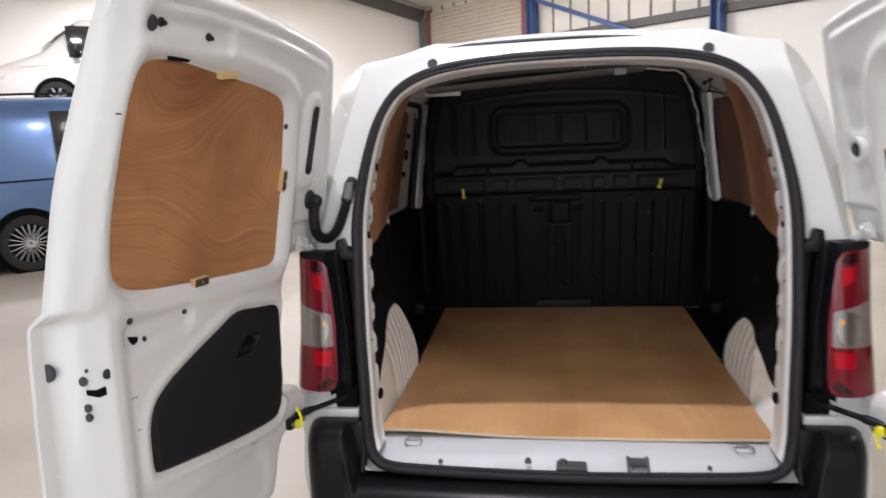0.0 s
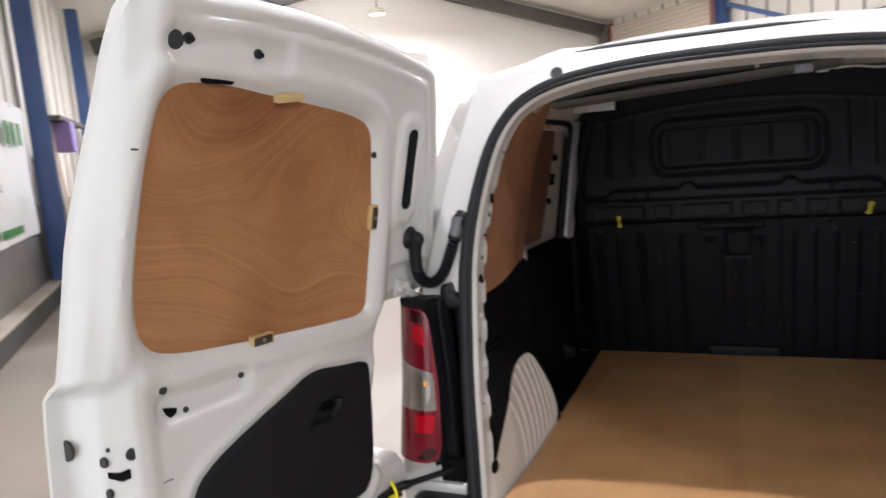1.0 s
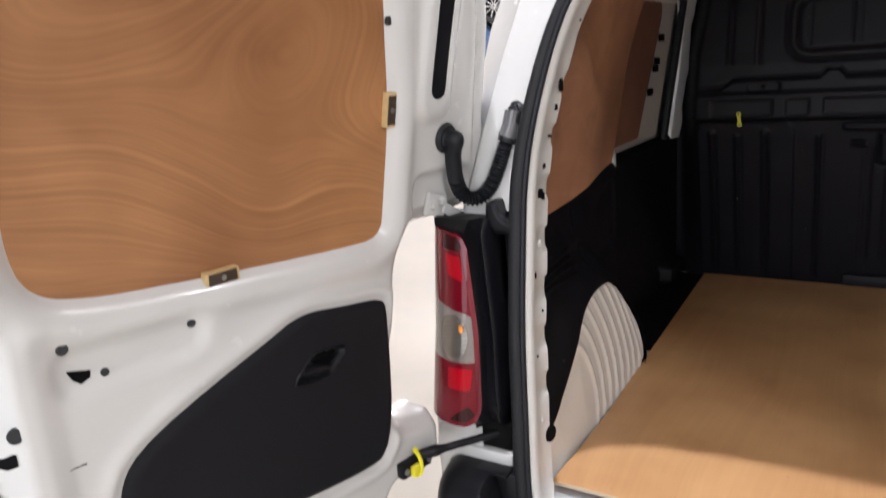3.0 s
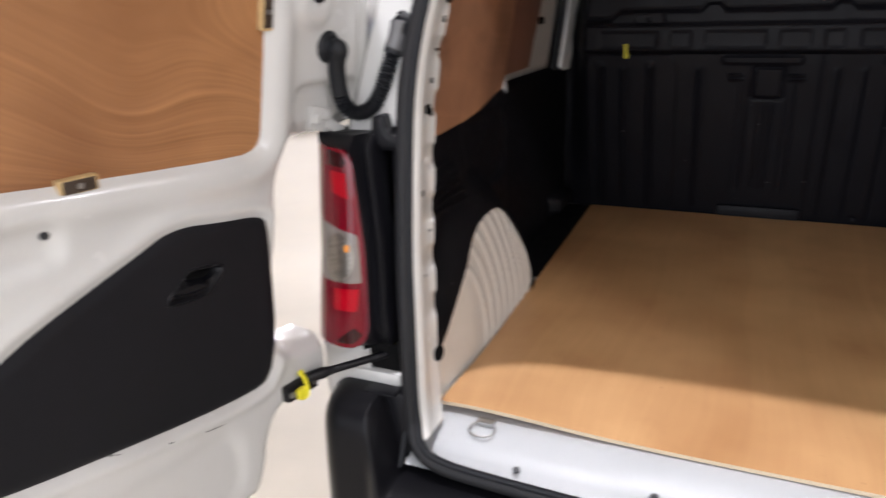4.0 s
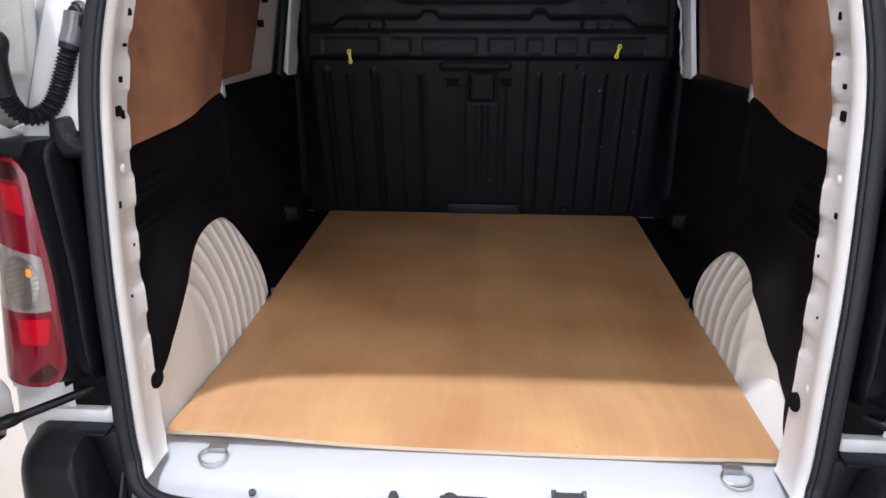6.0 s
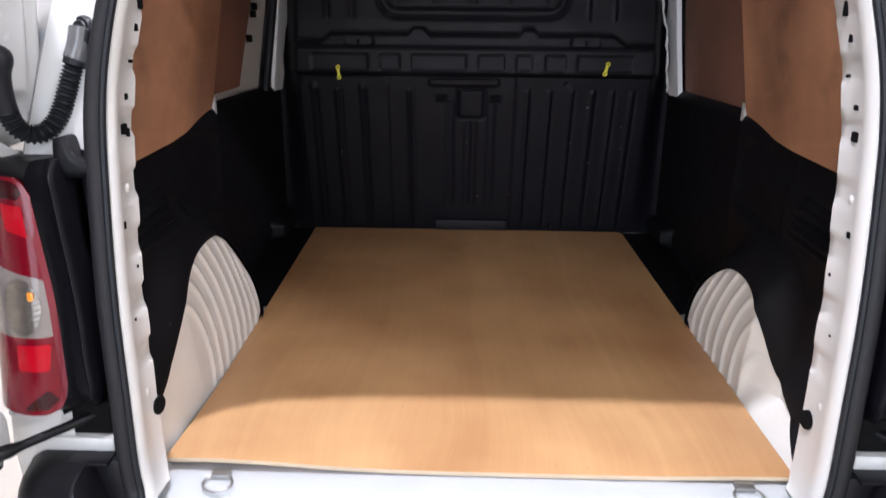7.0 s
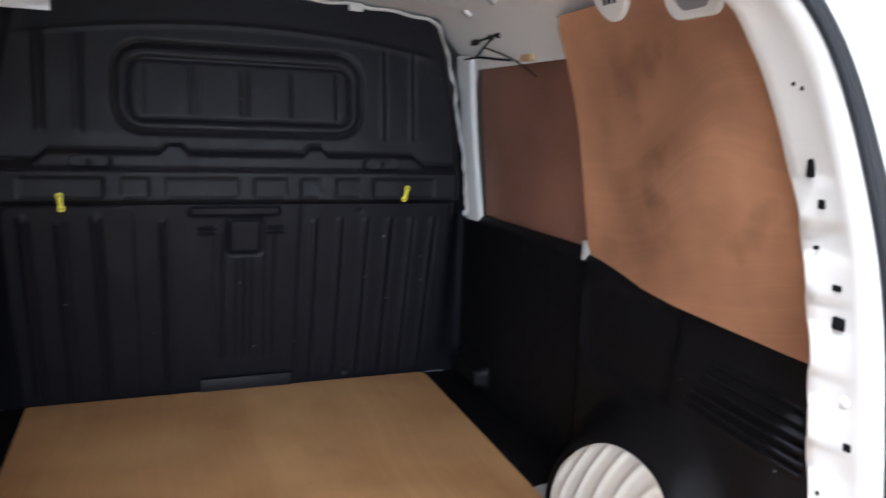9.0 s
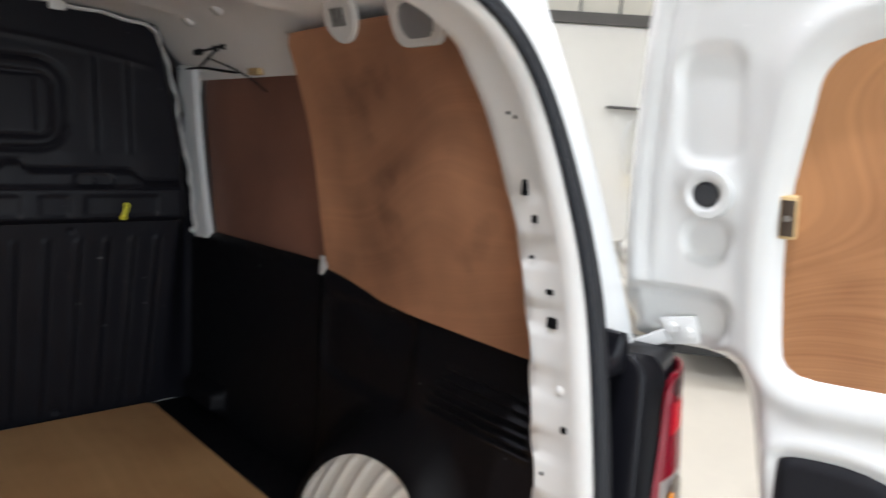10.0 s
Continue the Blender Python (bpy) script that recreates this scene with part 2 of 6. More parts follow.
SAFETY = mat("yellow_machine_paint", (0.78, 0.55, 0.03), 0.4, var=0.1, scale=8)

# ---- mesh tools ----


def mesh_ob(name, verts, faces, material, parent=None, label="", smooth=True):
    me = bpy.data.meshes.new(name)
    me.from_pydata([tuple(map(float, v)) for v in verts], [], [tuple(map(int, f)) for f in faces])
    me.validate()
    bm = bmesh.new()
    bm.from_mesh(me)
    bmesh.ops.recalc_face_normals(bm, faces=bm.faces)
    bm.to_mesh(me)
    bm.free()
    if smooth:
        me.polygons.foreach_set("use_smooth", [True] * len(me.polygons))
        me.set_sharp_from_angle(angle=radians(38))
    me.materials.append(material)
    ob = new(name, me)
    ob.parent = parent
    return tagged(ob, label)


def part(name, bm, material, parent, label="", smooth=True):
    """Links a bmesh as one mesh object under a thing or a part."""
    me = bpy.data.meshes.new(name)
    bm.to_mesh(me)
    bm.free()
    if smooth:
        me.polygons.foreach_set("use_smooth", [True] * len(me.polygons))
        me.set_sharp_from_angle(angle=radians(35))
    me.materials.append(material)
    ob = new(name, me)
    ob.parent = parent
    return tagged(ob, label)


def box_bm(lo, hi, bevel=0.004, m=None, segments=2):
    bm = bmesh.new()
    bmesh.ops.create_cube(bm, size=1)
    c, d = (Vector(lo) + Vector(hi)) / 2, Vector(hi) - Vector(lo)
    for v in bm.verts:
        v.co = Vector((v.co.x * d.x, v.co.y * d.y, v.co.z * d.z)) + c
    if bevel:
        bmesh.ops.bevel(bm, geom=bm.edges, offset=min(bevel, min(abs(k) for k in d) * 0.45), segments=segments, profile=0.6, affect="EDGES")
    if m:
        bm.transform(m)
    return bm


def box(name, lo, hi, material, parent=None, bevel=0.004, m=None, label=""):
    return part(name, box_bm(lo, hi, bevel, m), material, parent, label)


def cyl_bm(radius, depth, m, n=20, top=None, bevel=0.0):
    bm = bmesh.new()
    bmesh.ops.create_cone(bm, cap_ends=True, segments=n, radius1=radius, radius2=radius if top is None else top, depth=depth)
    if bevel:
        rim = [e for e in bm.edges if abs(e.verts[0].co.z - e.verts[1].co.z) < 1e-6]
        bmesh.ops.bevel(bm, geom=rim, offset=bevel, segments=2, affect="EDGES")
    bm.transform(m)
    return bm


def aim(at, axis):
    """A pose at a point whose z axis looks along axis."""
    return Matrix.Translation(at) @ Vector(axis).to_track_quat("Z", "Y").to_matrix().to_4x4()


def chaikin(pts, times=2, closed=True):
    p = np.array(pts, float)
    for _ in range(times):
        q = np.roll(p, -1, 0) if closed else p[1:]
        a = p if closed else p[:-1]
        mixed = np.stack([a * 0.75 + q * 0.25, a * 0.25 + q * 0.75], 1).reshape(-1, p.shape[1])
        p = mixed if closed else np.vstack([p[:1], mixed, p[-1:]])
    return p


def resample(p, n, closed=True):
    q = np.vstack([p, p[:1]]) if closed else np.asarray(p)
    d = np.r_[0, np.cumsum(np.linalg.norm(np.diff(q, axis=0), axis=1))]
    s = np.linspace(0, d[-1], n, endpoint=not closed)
    return np.stack([np.interp(s, d, q[:, k]) for k in range(q.shape[1])], 1)


def sdf(pts, poly):
    """Signed distance to a closed polygon (inside is minus), and the nearest point on it."""
    pts, a = np.asarray(pts, float), np.asarray(poly, float)
    b = np.roll(a, -1, 0)
    best, near, inside = np.full(len(pts), 1e9), pts.copy(), np.zeros(len(pts), bool)
    for p, q in zip(a, b):
        e = q - p
        t = np.clip(((pts - p) @ e) / (e @ e + 1e-15), 0, 1)
        c = p + t[:, None] * e
        d = np.linalg.norm(pts - c, axis=1)
        m = d < best
        best[m], near[m] = d[m], c[m]
        cross = (p[1] > pts[:, 1]) != (q[1] > pts[:, 1])
        inside ^= cross & (pts[:, 0] < (q[0] - p[0]) * (pts[:, 1] - p[1]) / (q[1] - p[1] + 1e-15) + p[0])
    return np.where(inside, -best, best), near


def rect(u0, u1, v0, v1, r=0.02, n=5):
    out = []
    for cu, cv, a0 in ((u1 - r, v1 - r, 0), (u0 + r, v1 - r, 90), (u0 + r, v0 + r, 180), (u1 - r, v0 + r, 270)):
        for k in range(n + 1):
            a = radians(a0 + 90 * k / n)
            out.append((cu + r * math.cos(a), cv + r * math.sin(a)))
    return np.array(out)


def step(d, width):
    """1 well inside a signed distance, 0 outside, smooth over width."""
    t = np.clip(0.5 - d / width, 0, 1)
    return t * t * (3 - 2 * t)


def inside(u, v, poly, width=0.01):
    return step(sdf(np.stack([u, v], 1), poly)[0], width)


def pressed(name, outline, height, to_world, material, parent, label="", h=0.012, thick=0.0, holes=(), hv=None, edge=None, back_at=None):
    """A pressed sheet: a fine grid over (u, v), cut to an outline and holes, raised by height(u, v), laid out by to_world(u, v, w)."""
    outline = np.asarray(outline, float)
    hv = hv or h
    (u0, v0), (u1, v1) = outline.min(0), outline.max(0)
    us, vs = np.arange(u0 - h, u1 + 1.5 * h, h), np.arange(v0 - hv, v1 + 1.5 * hv, hv)
    uu, vv = np.meshgrid(us, vs, indexing="ij")
    pts = np.stack([uu.ravel(), vv.ravel()], 1)
    sd, near = sdf(pts, outline)
    for hole in holes:
        hd, hn = sdf(pts, hole)
        m = -hd > sd
        sd[m], near[m] = -hd[m], hn[m]
    nu, nv = len(us), len(vs)
    idx = np.arange(nu * nv).reshape(nu, nv)
    quads = np.stack([idx[:-1, :-1], idx[1:, :-1], idx[1:, 1:], idx[:-1, 1:]], -1).reshape(-1, 4)
    g = max(h, hv)
    quads = quads[(sd[quads] < 0.62 * g).all(1) & (sd[quads].mean(1) < 0)]
    used = np.unique(quads)
    snap = np.zeros(len(pts), bool)
    edges = np.sort(np.concatenate([quads[:, [0, 1]], quads[:, [1, 2]], quads[:, [2, 3]], quads[:, [3, 0]]]), 1)
    uniq, count = np.unique(edges, axis=0, return_counts=True)
    rim = uniq[count == 1]
    snap[np.unique(rim)] = True
    pts[snap] = near[snap]
    remap = np.full(len(pts), -1)
    remap[used] = np.arange(len(used))
    u, v = pts[used].T
    w = height(u, v)
    verts = to_world(u, v, w)
    faces = remap[quads].tolist()
    if thick:
        back = to_world(u, v, np.minimum(back_at(u, v), w - 0.002) if back_at else np.full_like(w, w.min()) - thick)
        k = len(verts)
        verts = np.vstack([verts, back])
        faces += [[a + k for a in reversed(f)] for f in faces]
        faces += [[remap[a], remap[b], remap[b] + k, remap[a] + k] for a, b in rim]
    ob = mesh_ob(name, verts, faces, material, parent, label)
    if edge:
        ob.data.materials.append(edge)
        for poly in list(ob.data.polygons)[-len(rim):]:
            poly.material_index = 1
    return ob


def loft(rings, closed=True, caps=False):
    n = len(rings[0])
    verts, faces = np.vstack(rings), []
    for i in range(len(rings) - 1):
        for j in range(n if closed else n - 1):
            k = (j + 1) % n
            faces.append((i * n + j, i * n + k, (i + 1) * n + k, (i + 1) * n + j))
    if caps:
        faces += [tuple(range(n)), tuple((len(rings) - 1) * n + j for j in range(n))]
    return verts, faces


def tube(path, radius, n=10, closed=False):
    p = np.asarray(path, float)
    r = np.broadcast_to(np.asarray(radius, float), (len(p),))
    t = (np.roll(p, -1, 0) - np.roll(p, 1, 0)) if closed else np.gradient(p, axis=0)
    t /= np.linalg.norm(t, axis=1)[:, None] + 1e-12
    up, rings = np.array([0.13, 0.31, 0.94]), []
    for c, d, rad in zip(p, t, r):
        up = up - d * (up @ d)
        up /= np.linalg.norm(up)
        side = np.cross(d, up)
        a = np.linspace(0, 2 * np.pi, n, endpoint=False)
        rings.append(c + rad * (np.cos(a)[:, None] * up + np.sin(a)[:, None] * side))
    if closed:
        rings.append(rings[0])
    return loft(rings, True, not closed)


def bez(points, n=40):
    """A smooth open curve through the given corners."""
    return resample(chaikin(points, 3, False), n, False)


# ---- the hall ----


def slab(name, s0, s1, r0, r1, z0, z1, material, parent=None, bevel=0.0, label=""):
    return box(name, (s0, r0, z0), (s1, r1, z1), material, parent, bevel, HALL, label)


def hall_setting():
    tagged(slab("ground", S_LEFT - 0.3, S_RIGHT + 0.3, R_BACK - 0.3, R_END + 0.3, -0.2, 0.0, CONCRETE), "worn pale painted concrete workshop floor", kind="structure")
    gable = slab("wall_gable", S_LEFT, S_RIGHT, R_END, R_END + 0.25, 0, RIDGE + 0.2, WALLPAINT)
    tagged(gable, "bright white painted end wall of the workshop", kind="structure")
    left = slab("wall_left", S_LEFT - 0.25, S_LEFT, DOOR_R1, R_END, 0, EAVE + 0.4, CLAD)
    # wall pieces around the assumed opening of the fill light
    for r0, r1, z0 in ((R_BACK, DOOR_R0, 0), (DOOR_R0, DOOR_R1, DOOR_TOP)):
        tagged(slab("wall_left", S_LEFT - 0.25, S_LEFT, r0, r1, z0, EAVE + 0.4, CLAD), "cream profiled steel cladding wall", kind="structure")
    tagged(left, "cream profiled steel cladding wall with a dirty lower edge", kind="structure")
    right = slab("wall_right", S_RIGHT, S_RIGHT + 0.25, R_BACK, R_END, 0, EAVE + 0.4, CLAD)
    tagged(right, "cream profiled steel cladding wall with a white painted lower half", kind="structure")
    rear = slab("wall_rear", S_LEFT, S_RIGHT, R_BACK - 0.25, R_BACK, 0, RIDGE + 0.2, WALLPAINT)
    tagged(rear, "white painted workshop wall", kind="structure")
    mid = (S_LEFT + S_RIGHT) / 2
    for k, (a, b) in enumerate(((S_LEFT - 0.2, mid), (mid, S_RIGHT + 0.2))):
        z0, z1 = (EAVE, RIDGE) if k == 0 else (RIDGE, EAVE)
        bm = bmesh.new()
        vs = [bm.verts.new(hall(s, r, z)) for s, r, z in ((a, R_BACK, z0), (b, R_BACK, z1), (b, R_END, z1), (a, R_END, z0))]
        vt = [bm.verts.new(v.co + Vector((0, 0, 0.12))) for v in vs]
        bm.faces.new(vs), bm.faces.new(vt)
        for i in range(4):
            bm.faces.new((vs[i], vs[(i + 1) % 4], vt[(i + 1) % 4], vt[i]))
        tagged(part("ceiling", bm, CLAD, None, smooth=False), "pale sheet roof of the workshop", kind="structure")
    # standing seams of the cladding
    for k in range(46):
        r = R_BACK + 0.6 * k + 0.2
        if -2 < r < 17.6:
            slab("seam", S_RIGHT - 0.025, S_RIGHT, r, r + 0.03, 3.42, EAVE, DARK_STEEL, right)
    for k in range(16):
        r = 1.8 + 0.77 * k
        slab("seam", S_LEFT, S_LEFT + 0.012, r, r + 0.016, 0.3, EAVE, DARK_STEEL, left)
    slab("post", S_LEFT, S_LEFT + 0.05, 5.42, 5.66, 0.3, EAVE, DARK_STEEL, left)
    slab("lower_panel", S_RIGHT - 0.05, S_RIGHT, R_BACK, R_END - 0.3, 0, 3.25, WALLPAINT, right)
    slab("lower_panel", S_LEFT, S_LEFT + 0.02, 3.4, 5.42, 0.3, 1.30, DIRTY, left, label="dirty cream lower cladding")
    slab("lower_panel", S_LEFT, S_LEFT + 0.02, 5.66, R_END, 0.3, 1.30, STEELGREY, left, label="dull grey steel sheet")
    slab("kerb", S_LEFT, S_LEFT + 0.16, DOOR_R1, R_END, 0, 0.26, DARK_STEEL, left, 0.01)
    slab("kerb_cap", S_LEFT, S_LEFT + 0.20, DOOR_R1, R_END, 0.26, 0.30, DIRTY, left, 0.01)


def steel_column(s, r, top, width=0.22, material=None, label="blue painted steel column of the workshop frame"):
    col = tagged(new("steel_column"), label, "column", "frame columns")
    col.matrix_world = Matrix.Translation(hall(s, r))
    d = width / 2
    rot = HALL.copy()
    for lo, hi in (((-d, -d, 0), (d, -d + 0.02, top)), ((-d, d - 0.02, 0), (d, d, top)), ((-0.012, -d + 0.02, 0), (0.012, d - 0.02, top))):
        part("flange", box_bm(lo, hi, 0.002, rot), material or BLUE_STEEL, col)
    part("base_plate", box_bm((-d * 1.3, -d * 1.3, 0), (d * 1.3, d * 1.3, 0.02), 0.002, rot), DARK_STEEL, col)
    return col


def beam(name, a, b, w, h, material, label, category="beam"):
    a, b = Vector(a), Vector(b)
    m = aim((a + b) / 2, b - a)
    ob = part(name, box_bm((-w / 2, -h / 2, -(b - a).length / 2), (w / 2, h / 2, (b - a).length / 2), 0.004, m), material, None)
    return tagged(ob, label, category)


hall_setting()
for r in (2.2, 9.45, 14.6):
    steel_column(S_LEFT + 0.2, r, EAVE - 0.02)
steel_column(S_RIGHT - 0.18, 7.45, EAVE - 0.02, label="blue painted steel column against the cladding wall")
steel_column(S_RIGHT - 0.18, 12.8, EAVE - 0.02, label="blue painted steel column beside the roller shutter")
mid_s = (S_LEFT + S_RIGHT) / 2
beam("rafter", hall(S_LEFT + 0.2, R_END - 0.2, EAVE - 0.25), hall(mid_s, R_END - 0.2, RIDGE - 0.25), 0.14, 0.35, DARK_STEEL, "dark grey steel roof rafter along the end wall")
beam("rafter", hall(S_RIGHT - 0.2, R_END - 0.2, EAVE - 0.25), hall(mid_s, R_END - 0.2, RIDGE - 0.25), 0.14, 0.35, DARK_STEEL, "dark grey steel roof rafter along the end wall")
beam("corner_post", hall(S_RIGHT - 0.2, R_END - 0.2, 0), hall(S_RIGHT - 0.2, R_END - 0.2, EAVE - 0.3), 0.25, 0.25, DARK_STEEL, "dark grey steel corner post", "column")
beam("wall_rail", hall(S_RIGHT - 0.09, R_BACK + 0.1, 3.35), hall(S_RIGHT - 0.09, 12.6, 3.35), 0.14, 0.16, DARK_STEEL, "dark grey horizontal steel sheeting rail on the wall")
beam("wall_brace", hall(S_LEFT + 0.09, 4.65, 1.0), hall(S_LEFT + 0.09, 5.6, 0.3), 0.02, 0.02, DARK_STEEL, "thin dark steel tie rod across the wall foot")
beam("brace", hall(S_RIGHT - 0.2, 12.6, 4.26), hall(S_RIGHT - 0.2, 7.6, 2.5), 0.09, 0.09, BLUE_STEEL, "blue painted diagonal steel brace")


def roller_shutter():
    sh = tagged(new("roller_shutter"), "closed beige slatted roller shutter in a red oxide frame", "shutter")
    r0, r1, s = 13.2, 17.5, S_RIGHT - 0.12
    for k in range(42):
        z = 0.02 + 0.11 * k
        part("slat", box_bm((s - 0.02, r0, z), (s + 0.02, r1, z + 0.104), 0.018, HALL), SHUTTER, sh)
    part("guide", box_bm((s - 0.06, r0 - 0.16, 0), (s + 0.06, r0 + 0.02, 4.7), 0.004, HALL), RUST, sh)
    part("guide", box_bm((s - 0.06, r1 - 0.02, 0), (s + 0.06, r1 + 0.16, 4.7), 0.004, HALL), RUST, sh)


roller_shutter()


def writing(name, text, size, at, material, parent, squeeze=1.0):
    """A line of printing: each letter a mesh of its own under the line."""
    line = new(name)
    line.parent = parent
    x = 0.0
    for ch in text:
        if ch == " ":
            x += 0.28 * size * squeeze
            continue
        cu = bpy.data.curves.new("letter", "FONT")
        cu.body, cu.size, cu.extrude, cu.align_x, cu.align_y = ch, size, 0.0008, "LEFT", "BOTTOM_BASELINE"
        ob = new("letter", cu)
        bpy.context.view_layer.update()
        me = bpy.data.meshes.new_from_object(ob.evaluated_get(bpy.context.evaluated_depsgraph_get()))
        bpy.data.objects.remove(ob)
        wide = max(v.co.x for v in me.vertices)
        me.transform(at @ Matrix.Translation((x, 0, 0)) @ Matrix.Diagonal((squeeze, 1, 1, 1)))
        x += (wide + 0.05 * size) * squeeze
        me.materials.clear()
        me.materials.append(material)
        new("letter", me).parent = line
    return line


def banner():
    ban = tagged(new("banner"), "white vinyl banner with green and dark lettering on the wall", "banner")
    s, r0, r1, z0, z1 = S_LEFT + 0.07, 3.3, 9.15, 0.97, 2.54

    def place(u, v, w):
        sag = 0.02 * np.sin(u * 2.1) + 0.012 * np.sin(u * 7 + v * 3)
        q = np.stack([s + w + sag * 0.6, r0 + u, z0 + v + 0.012 * np.sin(u * 4.0) * (v > 0.7)], 1)
        return q @ np.array([[HN.x, HN.y, 0], [HA.x, HA.y, 0], [0, 0, 1]])

    pressed("sheet", rect(0, r1 - r0, 0, z1 - z0, 0.01), lambda u, v: 0 * u, place, VINYL, ban, h=0.08, thick=0.003)
    face = Matrix(((HA.x, 0, HN.x, 0), (HA.y, 0, HN.y, 0), (0, 1, 0, 0), (0, 0, 0, 1)))

    def at(u, v):
        return Matrix.Translation(hall(s + 0.035, r0 + u, z0 + v)) @ face

    # the trade name and address stand as plain bars
    for r, w in ((4.62, 0.80), (5.60, 0.82), (6.52, 0.36), (7.02, 0.72), (7.86, 0.95)):
        n = max(1, round(w / 0.29))
        for q in range(n):
            part("print_bar", box_bm((q * w / n, 0, 0), ((q + 0.62) * w / n, 0.26, 0.002), 0, at(r - r0, 2.05 - z0)), GREEN, ban)
    writing("print_line", "QUALITY USED VEHICLES YOU CAN TRUST", 0.10, at(4.86 - r0, 1.88 - z0), INK, ban, 1.18)
    writing("print_line", "YOUR OLD CAR OR VAN \u2022 FINANCE AVAILABLE", 0.125, at(4.26 - r0, 1.54 - z0), INK, ban, 1.10)
    writing("print_line", "WE BUY CARS AND VANS FOR CASH", 0.12, at(4.78 - r0, 1.355 - z0), INK, ban, 1.12)
    for r, w in ((4.52, 0.30), (4.86, 0.95), (5.85, 0.62), (6.52, 0.40), (7.05, 1.0)):
        part("print_bar", box_bm((0, 0, 0), (w, 0.085, 0.002), 0, at(r - r0, 1.06 - z0)), GREEN, ban)
    for k in range(9):
        part("eyelet", cyl_bm(0.014, 0.01, aim(hall(s + 0.04, r0 + 0.1 + k * 0.70, z1 - 0.05), HN), 12), STEEL, ban)


banner()

# ---- the white van ----
van = tagged(new("panel_van"), "small white panel van, rear doors open, ply-lined load space", "van")

HALF = [(0, 1.787), (0.2, 1.784), (0.38, 1.766), (0.485, 1.728), (0.545, 1.665), (0.583, 1.575), (0.618, 1.41), (0.628, 1.30), (0.627, 1.20), (0.624, 1.0), (0.6195, 0.9), (0.6155, 0.8), (0.614, 0.70), (0.610, 0.64), (0.595, 0.598), (0.555, 0.580), (0.45, 0.574), (0.2, 0.568), (0, 0.566)]
APERTURE = resample(chaikin(HALF + [(-x, z) for x, z in reversed(HALF[1:-1])], 2), 520)


def y_rear(z):
    """How the rear face leans forward with height."""
    return -0.03 + 0.20 * np.clip((z - 0.6) / 1.2, 0, 2) ** 1.8 - 0.050 * np.clip((0.64 - z) / 0.10, 0, 1)


def ring(offset, dy, z_lift=0.0):
    """The rear opening's outline, moved outwards, on the leaning rear face."""
    p = APERTURE
    t = np.roll(p, -1, 0) - np.roll(p, 1, 0)
    n = np.stack([t[:, 1], -t[:, 0]], 1) / np.linalg.norm(t, axis=1)[:, None]
    n *= np.sign((n * (p - [0, 1.15])).sum(1)).mean()
    off = np.broadcast_to(np.asarray(offset, float), (len(p),))
    q = p + n * off[:, None]
    return np.stack([q[:, 0], y_rear(p[:, 1]) + dy, q[:, 1] + z_lift], 1)


